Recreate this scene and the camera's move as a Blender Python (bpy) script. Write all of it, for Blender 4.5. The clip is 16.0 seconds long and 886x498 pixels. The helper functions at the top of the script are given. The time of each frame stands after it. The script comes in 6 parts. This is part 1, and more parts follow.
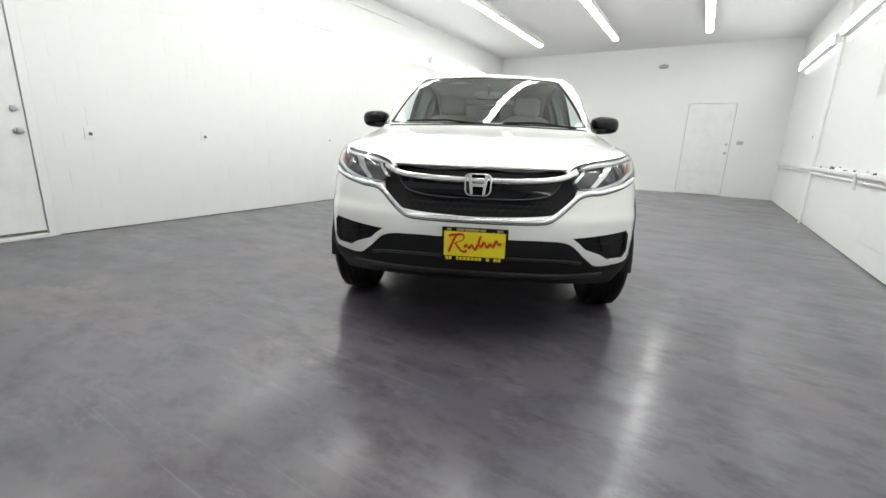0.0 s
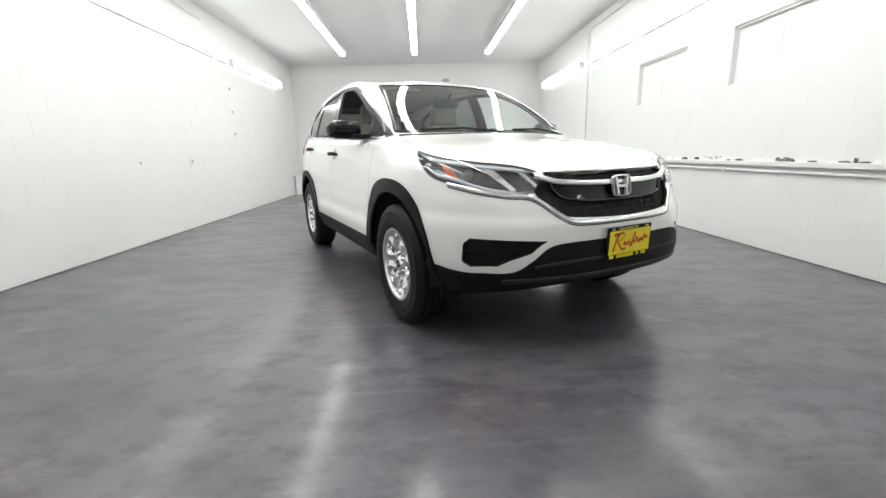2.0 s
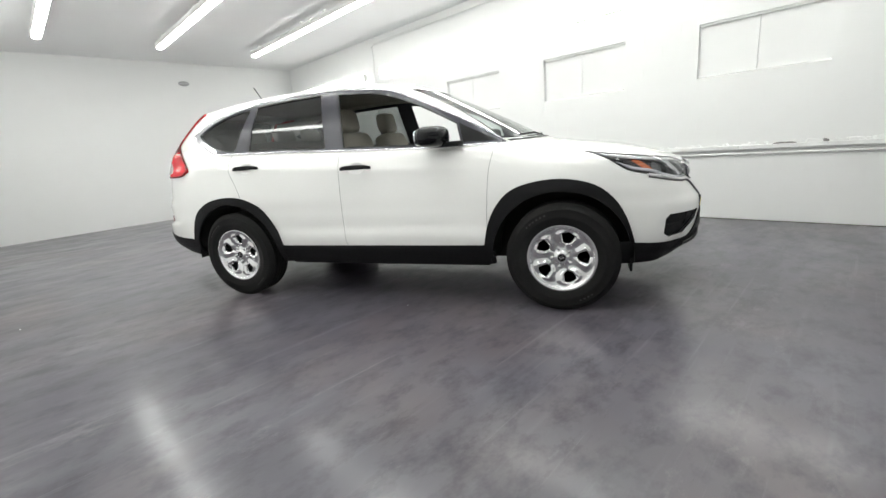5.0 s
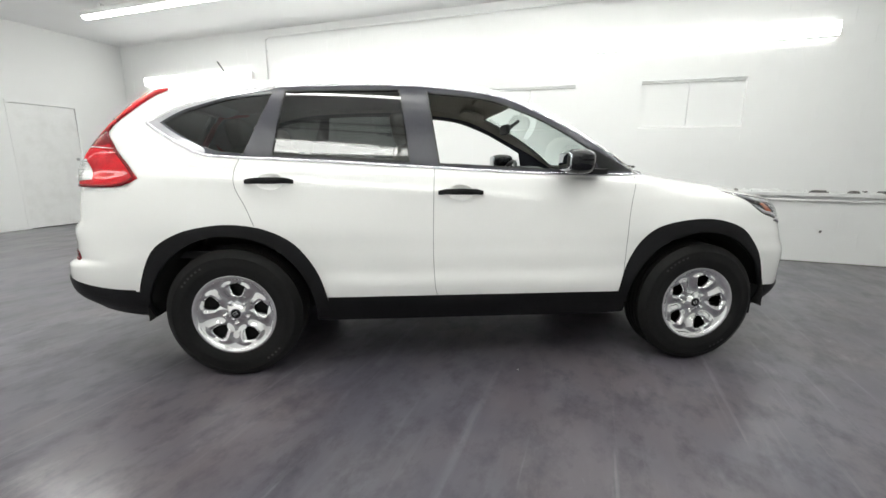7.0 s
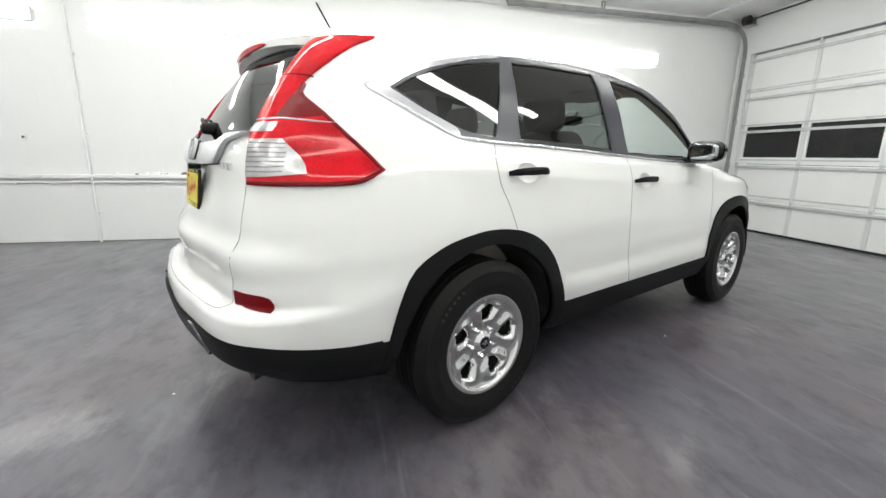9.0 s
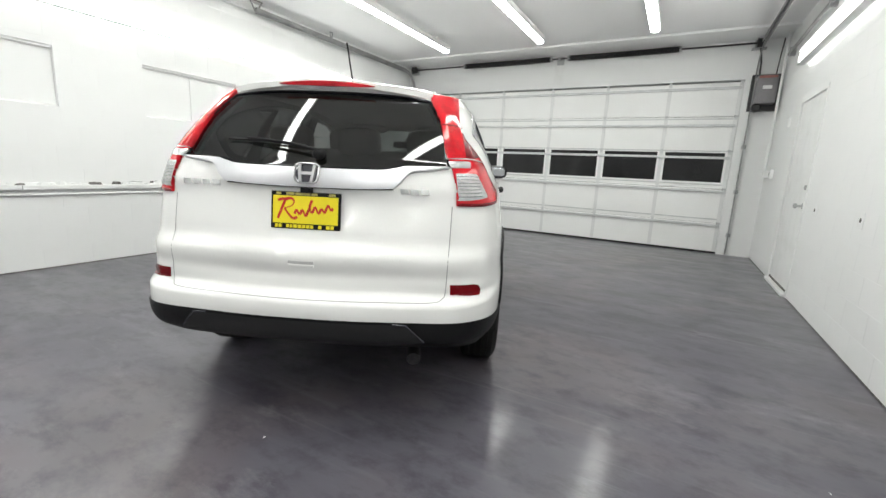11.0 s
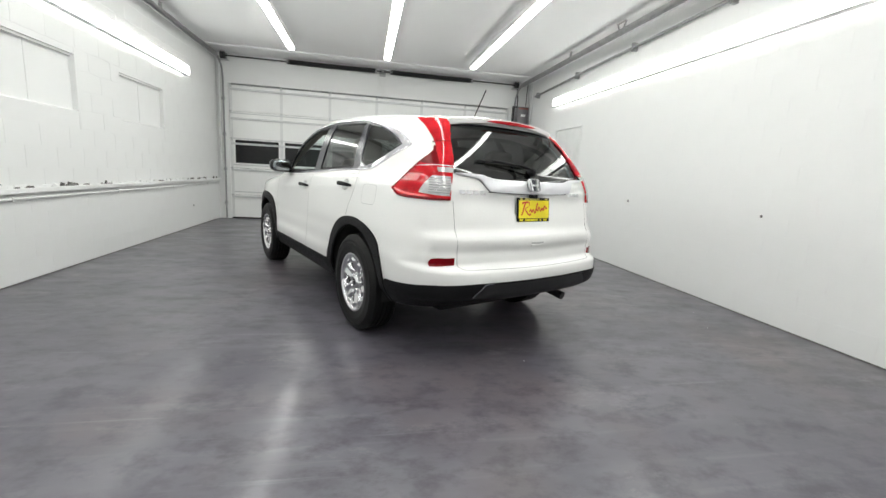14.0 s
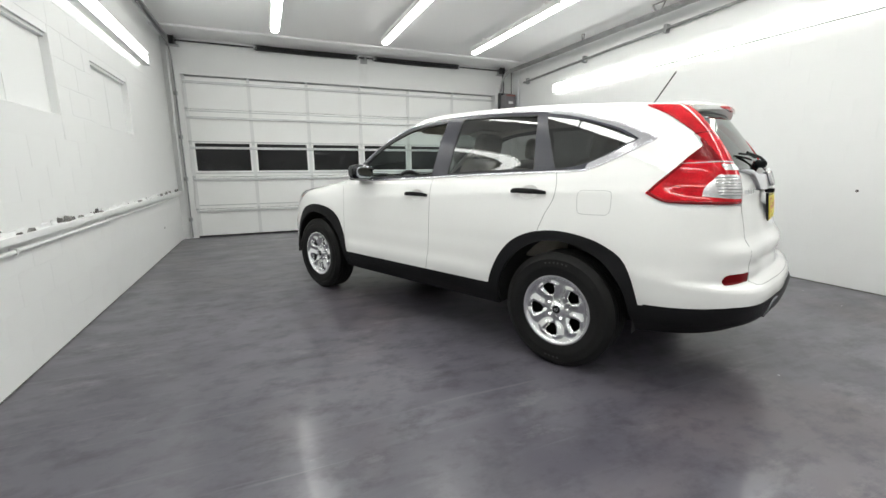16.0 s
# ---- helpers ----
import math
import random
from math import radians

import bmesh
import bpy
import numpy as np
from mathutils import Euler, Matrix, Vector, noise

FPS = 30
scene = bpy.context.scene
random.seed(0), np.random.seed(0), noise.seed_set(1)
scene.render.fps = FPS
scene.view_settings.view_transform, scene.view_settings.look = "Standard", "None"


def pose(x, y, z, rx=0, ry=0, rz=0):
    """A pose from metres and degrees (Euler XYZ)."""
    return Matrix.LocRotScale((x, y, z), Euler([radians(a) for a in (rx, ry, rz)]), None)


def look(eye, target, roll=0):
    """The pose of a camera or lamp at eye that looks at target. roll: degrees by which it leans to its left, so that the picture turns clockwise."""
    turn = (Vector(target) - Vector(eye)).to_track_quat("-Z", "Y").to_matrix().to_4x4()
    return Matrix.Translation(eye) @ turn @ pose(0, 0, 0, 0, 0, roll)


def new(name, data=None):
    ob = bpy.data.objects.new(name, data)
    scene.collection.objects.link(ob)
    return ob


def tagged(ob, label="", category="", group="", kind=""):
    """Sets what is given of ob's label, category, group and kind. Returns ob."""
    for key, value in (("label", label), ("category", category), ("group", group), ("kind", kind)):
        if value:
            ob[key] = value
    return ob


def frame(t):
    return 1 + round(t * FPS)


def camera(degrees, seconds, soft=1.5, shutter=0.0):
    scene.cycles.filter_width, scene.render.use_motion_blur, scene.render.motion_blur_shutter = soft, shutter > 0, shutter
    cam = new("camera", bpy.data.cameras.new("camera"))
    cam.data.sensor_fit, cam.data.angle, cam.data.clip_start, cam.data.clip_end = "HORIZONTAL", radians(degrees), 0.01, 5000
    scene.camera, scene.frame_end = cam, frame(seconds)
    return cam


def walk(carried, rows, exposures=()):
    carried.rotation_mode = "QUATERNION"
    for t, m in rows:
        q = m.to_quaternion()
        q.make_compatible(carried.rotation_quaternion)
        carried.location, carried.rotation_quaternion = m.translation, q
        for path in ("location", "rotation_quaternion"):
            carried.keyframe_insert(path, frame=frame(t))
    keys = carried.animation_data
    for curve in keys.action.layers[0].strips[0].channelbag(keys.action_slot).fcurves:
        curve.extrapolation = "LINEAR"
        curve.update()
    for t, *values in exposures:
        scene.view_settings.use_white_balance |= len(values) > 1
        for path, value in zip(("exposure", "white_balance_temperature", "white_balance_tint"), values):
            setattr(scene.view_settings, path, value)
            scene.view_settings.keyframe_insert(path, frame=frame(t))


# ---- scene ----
cam = camera(93.3, 16.0)
PATH = [
    (0, (1.764, -3.685, 0.998), (0.769, -2.022, 0.503), 2.0),
    (0.5, (1.327, -3.821, 1.008), (0.578, -2.009, 0.616), 2.1),
    (1, (0.87, -3.94, 1.023), (0.408, -2.039, 0.608), 2.4),
    (1.5, (0.384, -3.972, 0.988), (0.146, -2.035, 0.549), 0.8),
    (2, (-0.075, -3.97, 0.99), (0.01, -2.02, 0.541), -1.5),
    (2.5, (-0.61, -3.975, 0.995), (-0.265, -2.05, 0.571), -3.7),
    (3, (-1.125, -3.915, 1.03), (-0.594, -2.037, 0.58), -2.3),
    (5.5, (-2.78, -2.421, 1.129), (-1.229, -1.235, 0.696), -4.2),
    (6, (-2.905, -1.97, 1.155), (-1.239, -0.93, 0.779), -2.3),
    (6.5, (-2.933, -1.445, 1.167), (-1.233, -0.479, 0.744), -1.6),
    (7, (-2.972, -0.932, 1.16), (-1.126, -0.278, 0.752), 0.4),
    (7.5, (-2.971, -0.364, 1.143), (-1.083, 0.158, 0.737), -0.2),
    (8, (-2.965, 0.212, 1.151), (-1.026, 0.411, 0.705), 2.1),
    (8.5, (-2.931, 0.799, 1.113), (-0.985, 0.719, 0.657), 1.2),
    (9, (-2.887, 1.368, 1.118), (-0.985, 0.929, 0.684), 0.8),
    (11.5, (-2.005, 3.655, 1.185), (-1.212, 1.862, 0.784), 1.8),
    (12, (-1.661, 3.991, 1.151), (-0.845, 2.227, 0.68), -0.4),
    (12.5, (-1.249, 4.244, 1.171), (-0.392, 2.49, 0.738), -0.9),
    (13, (-0.802, 4.423, 1.166), (-0.366, 2.514, 0.757), 0.9),
    (13.5, (-0.317, 4.55, 1.168), (-0.281, 2.583, 0.805), 1.9),
    (14, (0.177, 4.617, 1.169), (-0.196, 2.684, 0.82), 3.4),
    (14.5, (0.724, 4.533, 1.159), (0.329, 2.612, 0.767), 1.1),
    (15, (1.179, 4.309, 1.166), (0.425, 2.507, 0.737), 2.8),
    (15.5, (1.545, 3.947, 1.171), (0.917, 2.096, 0.743), 0.4),
    (16, (1.811, 3.515, 1.204), (1.047, 1.707, 0.821), -0.3),
]
walk(cam, [(t, look(eye, target, roll)) for t, eye, target, roll in PATH],
     [(0, 0.40, 6500, 7), (0.5, 0.44, 6500, 7), (3, 0.44, 6500, 7), (7, 0.35, 6500, 7), (9, 0.38, 6500, 7), (11.5, 0.24, 6500, 7), (13, 0.2, 6500, 7), (16, 0.12, 6500, 7)])

# ---- world and light ----
world = bpy.data.worlds.new("night_outside")
world.use_nodes = True
world.node_tree.nodes["Background"].inputs[0].default_value = (0.02, 0.022, 0.03, 1)
world.node_tree.nodes["Background"].inputs[1].default_value = 0.2
scene.world = world
TUBE, WALL_TUBE = 19.0, 8.5


# ---- materials ----
def mat(name, color, rough=0.5, metal=0.0, spots=None, spot_scale=3.0, spot_amount=0.3, grain=0.06, grain_scale=60.0, bump=0.0, bump_scale=80.0,
        coat=0.0, spec=0.5, rough_var=0.0, alpha=1.0):
    """A surface with variation at two scales: broad spots towards a second colour and a fine grain."""
    m = bpy.data.materials.new(name)
    m.use_nodes = True
    nt, b = m.node_tree, m.node_tree.nodes["Principled BSDF"]
    tc = nt.nodes.new("ShaderNodeTexCoord")
    b.inputs["Roughness"].default_value, b.inputs["Metallic"].default_value = rough, metal
    b.inputs["Coat Weight"].default_value, b.inputs["Coat Roughness"].default_value = coat, 0.03
    b.inputs["Specular IOR Level"].default_value = spec
    big = nt.nodes.new("ShaderNodeTexNoise")
    big.inputs["Scale"].default_value, big.inputs["Detail"].default_value = spot_scale, 5
    nt.links.new(tc.outputs["Object"], big.inputs["Vector"])
    fine = nt.nodes.new("ShaderNodeTexNoise")
    fine.inputs["Scale"].default_value, fine.inputs["Detail"].default_value = grain_scale, 3
    nt.links.new(tc.outputs["Object"], fine.inputs["Vector"])
    ramp = nt.nodes.new("ShaderNodeMapRange")
    ramp.inputs[1].default_value, ramp.inputs[2].default_value = 0.45, 0.75
    ramp.inputs[3].default_value, ramp.inputs[4].default_value = 0.0, spot_amount
    nt.links.new(big.outputs[0], ramp.inputs[0])
    mix = nt.nodes.new("ShaderNodeMix")
    mix.data_type = "RGBA"
    s = spots or tuple(0.7 * c for c in color)
    mix.inputs["A"].default_value, mix.inputs["B"].default_value = (*color, 1), (*s, 1)
    nt.links.new(ramp.outputs[0], mix.inputs["Factor"])
    g = nt.nodes.new("ShaderNodeMapRange")
    g.inputs[1].default_value, g.inputs[2].default_value = 0.3, 0.7
    g.inputs[3].default_value, g.inputs[4].default_value = 1 - grain, 1 + grain
    nt.links.new(fine.outputs[0], g.inputs[0])
    mul = nt.nodes.new("ShaderNodeMix")
    mul.data_type, mul.blend_type = "RGBA", "MULTIPLY"
    mul.inputs["Factor"].default_value = 1
    nt.links.new(mix.outputs["Result"], mul.inputs["A"])
    nt.links.new(g.outputs[0], mul.inputs["B"])
    nt.links.new(mul.outputs["Result"], b.inputs["Base Color"])
    if rough_var:
        r = nt.nodes.new("ShaderNodeMapRange")
        r.inputs[1].default_value, r.inputs[2].default_value = 0.3, 0.7
        r.inputs[3].default_value, r.inputs[4].default_value = rough - rough_var, rough + rough_var
        nt.links.new(big.outputs[0], r.inputs[0])
        nt.links.new(r.outputs[0], b.inputs["Roughness"])
    if bump:
        bn = nt.nodes.new("ShaderNodeTexNoise")
        bn.inputs["Scale"].default_value, bn.inputs["Detail"].default_value = bump_scale, 3
        nt.links.new(tc.outputs["Object"], bn.inputs["Vector"])
        bp = nt.nodes.new("ShaderNodeBump")
        bp.inputs["Strength"].default_value, bp.inputs["Distance"].default_value = bump, 0.004
        nt.links.new(bn.outputs[0], bp.inputs["Height"])
        nt.links.new(bp.outputs[0], b.inputs["Normal"])
    return m


def glow(name, color, strength):
    m = bpy.data.materials.new(name)
    m.use_nodes = True
    b = m.node_tree.nodes["Principled BSDF"]
    b.inputs["Base Color"].default_value = (0.8, 0.8, 0.8, 1)
    b.inputs["Emission Color"].default_value = (*color, 1)
    b.inputs["Emission Strength"].default_value = strength
    return m


def pane(name, tint, rough=0.0):
    """A thin sheet of glass: it lets light straight through, tinted, and mirrors at its skin."""
    m = bpy.data.materials.new(name)
    m.use_nodes = True
    nt = m.node_tree
    nt.nodes.remove(nt.nodes["Principled BSDF"])
    out = nt.nodes["Material Output"]
    tr, gl, mx, lw, pw, mr = (nt.nodes.new("ShaderNode" + k) for k in ("BsdfTransparent", "BsdfGlossy", "MixShader", "LayerWeight", "Math", "MapRange"))
    tr.inputs[0].default_value = (*tint, 1)
    gl.inputs["Roughness"].default_value = rough
    lw.inputs[0].default_value = 0.5
    pw.operation = "POWER"
    pw.inputs[1].default_value = 5.0
    mr.inputs[3].default_value, mr.inputs[4].default_value = 0.08, 1.0
    nt.links.new(lw.outputs["Facing"], pw.inputs[0])
    nt.links.new(pw.outputs[0], mr.inputs[0])
    nt.links.new(mr.outputs[0], mx.inputs[0])
    nt.links.new(tr.outputs[0], mx.inputs[1])
    nt.links.new(gl.outputs[0], mx.inputs[2])
    nt.links.new(mx.outputs[0], out.inputs[0])
    return m


def floor_material():
    """Worn dark grey sealed concrete: cloudy stains, scuffs and a patchy sheen."""
    m = bpy.data.materials.new("sealed_concrete")
    m.use_nodes = True
    nt, b = m.node_tree, m.node_tree.nodes["Principled BSDF"]
    tc = nt.nodes.new("ShaderNodeTexCoord")

    def noise_at(scale, detail, stretch=None, rough=0.55):
        n = nt.nodes.new("ShaderNodeTexNoise")
        n.inputs["Scale"].default_value, n.inputs["Detail"].default_value, n.inputs["Roughness"].default_value = scale, detail, rough
        mp = nt.nodes.new("ShaderNodeMapping")
        turn, squeeze = stretch or (0, 1)
        mp.inputs["Location"].default_value = (1.7 * scale, 0.3, 0.43)
        mp.inputs["Rotation"].default_value, mp.inputs["Scale"].default_value = (0, 0, turn), (squeeze, 1, 1)
        nt.links.new(tc.outputs["Object"], mp.inputs[0])
        nt.links.new(mp.outputs[0], n.inputs["Vector"])
        return n

    def rng(src, a, c, lo, hi):
        r = nt.nodes.new("ShaderNodeMapRange")
        for i, v in enumerate((a, c, lo, hi)):
            r.inputs[i + 1].default_value = v
        nt.links.new(src.outputs[0], r.inputs[0])
        return r

    def blend(a, col, fac):
        x = nt.nodes.new("ShaderNodeMix")
        x.data_type = "RGBA"
        if isinstance(a, tuple):
            x.inputs["A"].default_value = (*a, 1)
        else:
            nt.links.new(a.outputs["Result"], x.inputs["A"])
        x.inputs["B"].default_value = (*col, 1)
        nt.links.new(fac.outputs[0], x.inputs["Factor"])
        return x

    c = blend((0.095, 0.092, 0.108), (0.128, 0.121, 0.145), rng(noise_at(0.55, 2), 0.3, 0.7, 0, 1))
    c = blend(c, (0.077, 0.071, 0.091), rng(noise_at(1.3, 3, (0.6, 0.45)), 0.4, 0.68, 0, 0.85))
    c = blend(c, (0.162, 0.156, 0.178), rng(noise_at(2.6, 5, (-0.5, 0.4), 0.62), 0.45, 0.75, 0, 0.6))
    c = blend(c, (0.157, 0.121, 0.115), rng(noise_at(1.1, 3, None), 0.48, 0.72, 0, 0.4))
    c = blend(c, (0.206, 0.199, 0.223), rng(noise_at(9, 4, (0.9, 0.05)), 0.6, 0.8, 0, 0.4))
    c = blend(c, (0.184, 0.177, 0.201), rng(noise_at(11, 3, (-0.75, 0.06)), 0.62, 0.8, 0, 0.4))
    c = blend(c, (0.054, 0.051, 0.065), rng(noise_at(7, 4, (0.3, 0.7), 0.65), 0.47, 0.68, 0, 0.8))
    c = blend(c, (0.262, 0.250, 0.262), rng(noise_at(3.1, 9, (0.45, 0.5), 0.74), 0.585, 0.70, 0, 0.38))
    c = blend(c, (0.250, 0.244, 0.262), rng(noise_at(16, 6, (1.1, 0.035), 0.6), 0.635, 0.72, 0, 0.28))
    c = blend(c, (0.250, 0.244, 0.262), rng(noise_at(19, 6, (-0.35, 0.03), 0.6), 0.645, 0.73, 0, 0.28))
    c = blend(c, (0.037, 0.034, 0.041), rng(noise_at(4.3, 8, (-0.8, 0.35), 0.72), 0.58, 0.70, 0, 0.6))
    nt.links.new(c.outputs["Result"], b.inputs["Base Color"])
    r = rng(noise_at(5, 5, (0.6, 0.5), 0.6), 0.35, 0.65, 0.29, 0.38)
    nt.links.new(r.outputs[0], b.inputs["Roughness"])
    b.inputs["Specular IOR Level"].default_value = 0.34
    w = rng(noise_at(3, 6, (0.6, 0.5), 0.65), 0.35, 0.65, 0.08, 0.52)
    nt.links.new(w.outputs[0], b.inputs["Coat Weight"])
    b.inputs["Coat Roughness"].default_value = 0.16
    return m


M_WALL = mat("white_wall_paint", (0.80, 0.805, 0.80), 0.55, spots=(0.76, 0.76, 0.755), spot_scale=0.8, spot_amount=0.35, grain=0.004, grain_scale=6)
M_BLOCK = mat("painted_block", (0.80, 0.805, 0.80), 0.5, spots=(0.76, 0.76, 0.755), spot_scale=1.5, spot_amount=0.4, grain=0.004, grain_scale=6)
M_CEIL = mat("ceiling_paint", (0.85, 0.855, 0.855), 0.7, spots=(0.8, 0.76, 0.76), spot_scale=0.5, spot_amount=0.4, grain=0.01, bump=0.05)
M_FLOOR = floor_material()
M_TRIM = mat("white_gloss_paint", (0.8, 0.805, 0.8), 0.4, spots=(0.6, 0.6, 0.58), spot_scale=5, spot_amount=0.35, grain=0.02, bump=0.05)
M_SCUFF = mat("scuffed_dirt", (0.10, 0.095, 0.09), 0.8, spots=(0.3, 0.29, 0.28), spot_scale=25, spot_amount=0.9, grain=0.2)
M_GREY = mat("grey_metal", (0.45, 0.455, 0.46), 0.45, 0.6, grain=0.04, spot_amount=0.3)
M_DARKMETAL = mat("black_oiled_steel", (0.025, 0.025, 0.027), 0.45, 0.3, spots=(0.07, 0.065, 0.06), spot_scale=30, spot_amount=0.6, bump=0.1)
M_STILE = mat("grey_steel_stile", (0.72, 0.725, 0.72), 0.4, 0.1, spots=(0.6, 0.6, 0.59), spot_scale=4, spot_amount=0.4, grain=0.02)
M_DOORSKIN = mat("white_steel_panel", (0.85, 0.855, 0.845), 0.4, spots=(0.78, 0.78, 0.76), spot_scale=1.3, spot_amount=0.5, grain=0.012, bump=0.05, bump_scale=20)
M_TRACK = mat("dull_grey_track", (0.34, 0.34, 0.34), 0.5, 0.3, spots=(0.2, 0.2, 0.2), spot_scale=7, spot_amount=0.7, grain=0.1)
M_STRUT = mat("galvanised_strut", (0.60, 0.61, 0.61), 0.4, 0.3, spots=(0.38, 0.38, 0.38), spot_scale=6, spot_amount=0.5, grain=0.05)
M_PANEGL = mat("dark_door_pane", (0.012, 0.012, 0.013), 0.15, spec=0.4, grain=0.1)
M_BOX = mat("operator_grey_plastic", (0.20, 0.19, 0.2), 0.45, spots=(0.13, 0.13, 0.13), spot_scale=9, spot_amount=0.4)
M_RUST = mat("dull_red_label", (0.30, 0.12, 0.10), 0.6)
M_TUBE = glow("lit_diffuser", (0.985, 0.985, 0.955), TUBE)
M_WALLTUBE = glow("lit_wall_diffuser", (0.985, 0.985, 0.955), WALL_TUBE)
M_HOUSE = mat("lamp_housing", (0.78, 0.78, 0.77), 0.4, grain=0.02)
M_BLACKGAP = mat("shadow_gap", (0.02, 0.02, 0.02), 0.9)


# ---- shape helpers ----
def box(bm, x0, x1, y0, y1, z0, z1, bevel=0.0):
    vs = [bm.verts.new((x, y, z)) for x in (x0, x1) for y in (y0, y1) for z in (z0, z1)]
    fs = [bm.faces.new([vs[i] for i in q]) for q in ((0, 1, 3, 2), (4, 6, 7, 5), (0, 4, 5, 1), (2, 3, 7, 6), (0, 2, 6, 4), (1, 5, 7, 3))]
    if bevel:
        es = list({e for f in fs for e in f.edges})
        bmesh.ops.bevel(bm, geom=es, offset=bevel, segments=2, affect="EDGES", profile=0.6)


def tube(bm, pts, radius, n=10, caps=True):
    """A round bar along a line of points."""
    pts = [Vector(p) for p in pts]
    rings = []
    for i, p in enumerate(pts):
        d = (pts[min(i + 1, len(pts) - 1)] - pts[max(i - 1, 0)]).normalized()
        a = d.cross(Vector((0, 0, 1)) if abs(d.z) < 0.9 else Vector((1, 0, 0))).normalized()
        b = d.cross(a)
        rings.append([bm.verts.new(p + radius * (math.cos(2 * math.pi * k / n) * a + math.sin(2 * math.pi * k / n) * b)) for k in range(n)])
    for r, s in zip(rings, rings[1:]):
        for k in range(n):
            bm.faces.new((r[k], r[(k + 1) % n], s[(k + 1) % n], s[k]))
    if caps:
        bm.faces.new(rings[0][::-1])
        bm.faces.new(rings[-1])


def lathe(bm, prof, n=32, axis="x", at=(0, 0, 0), caps=True):
    """Turns a profile of (along, radius) round an axis."""
    rings = []
    for a, r in prof:
        ring = []
        for k in range(n):
            c, s = r * math.cos(2 * math.pi * k / n), r * math.sin(2 * math.pi * k / n)
            v = {"x": (a, c, s), "y": (c, a, s), "z": (c, s, a)}[axis]
            ring.append(bm.verts.new((v[0] + at[0], v[1] + at[1], v[2] + at[2])))
        rings.append(ring)
    for r, s in zip(rings, rings[1:]):
        for k in range(n):
            bm.faces.new((r[k], r[(k + 1) % n], s[(k + 1) % n], s[k]))
    for ring, (a, r) in ((rings[0], prof[0]), (rings[-1], prof[-1])):
        if caps and r > 1e-4:
            bm.faces.new(ring)


def mesh_of(name, bm, material, smooth=None):
    bmesh.ops.recalc_face_normals(bm, faces=bm.faces)
    me = bpy.data.meshes.new(name)
    bm.to_mesh(me)
    bm.free()
    me.materials.append(material)
    if smooth:
        me.shade_smooth()
        me.set_sharp_from_angle(angle=radians(smooth))
    return me


def part(name, bm, material, parent, label="", smooth=None):
    ob = new(name, mesh_of(name, bm, material, smooth))
    ob.parent = parent
    return tagged(ob, label)


def solid(name, bm, material, label, category, kind="", group="", smooth=None):
    return tagged(new(name, mesh_of(name, bm, material, smooth)), label, category, group, kind)


def base(name, m, label, category, kind="", group=""):
    ob = new(name)
    ob.matrix_basis = m
    ob.empty_display_size = 0.1
    return tagged(ob, label, category, group, kind)


# ---- the room ----
EAST, WEST, SOUTH, NORTH, TOP = 3.17, -3.45, -4.9, 7.95, 3.3
THICK = 0.25
WINDOWS = ((1.335, 2.46), (-0.61, 0.545), (-2.56, -1.42))
WIN_Z = (1.6, 2.17)

bm = bmesh.new()
box(bm, WEST - THICK, EAST + THICK, SOUTH - 1.5, NORTH + THICK, -0.2, 0.0)
solid("floor", bm, M_FLOOR, "dark grey sealed concrete floor with scuffs and stains", "floor", "structure")

bm = bmesh.new()
box(bm, WEST - THICK, EAST + THICK, SOUTH - THICK, NORTH + THICK, TOP, TOP + 0.2)
box(bm, WEST, EAST, -4.28, -4.16, TOP - 0.035, TOP - 0.001, 0.006)
box(bm, WEST, EAST, 1.2, 1.212, TOP - 0.004, TOP - 0.001)
solid("ceiling", bm, M_CEIL, "plain white painted flat ceiling", "ceiling", "structure")

# west wall with a door opening
DW0, DW1, DWT = -3.27, -2.29, 2.13
bm = bmesh.new()
box(bm, WEST - THICK, WEST, SOUTH, DW0, 0, TOP)
box(bm, WEST - THICK, WEST, DW1, NORTH, 0, TOP)
box(bm, WEST - THICK, WEST, DW0, DW1, DWT, TOP)
wall_w = solid("wall_west", bm, M_BLOCK, "white painted concrete block wall with outlets", "wall", "structure")

# north wall with a door opening
DN0, DN1, DNT = 1.29, 2.22, 2.05
bm = bmesh.new()
box(bm, WEST - THICK, DN0, NORTH, NORTH + THICK, 0, TOP)
box(bm, DN1, EAST + THICK, NORTH, NORTH + THICK, 0, TOP)
box(bm, DN0, DN1, NORTH, NORTH + THICK, DNT, TOP)
wall_n = solid("wall_north", bm, M_WALL, "smooth white painted end wall", "wall", "structure")

# east wall of painted blocks with three closed window recesses
bm = bmesh.new()
box(bm, EAST, EAST + THICK, SOUTH - THICK, NORTH, 0, WIN_Z[0])
box(bm, EAST, EAST + THICK, SOUTH - THICK, NORTH, WIN_Z[1], TOP)
ys = sorted([SOUTH - THICK, NORTH] + [v for w in WINDOWS for v in w])
for a, b in zip(ys[::2], ys[1::2]):
    box(bm, EAST, EAST + THICK, a, b, *WIN_Z)
wall_e = solid("wall_east", bm, M_BLOCK, "white painted concrete block wall with bricked-in windows", "wall", "structure")

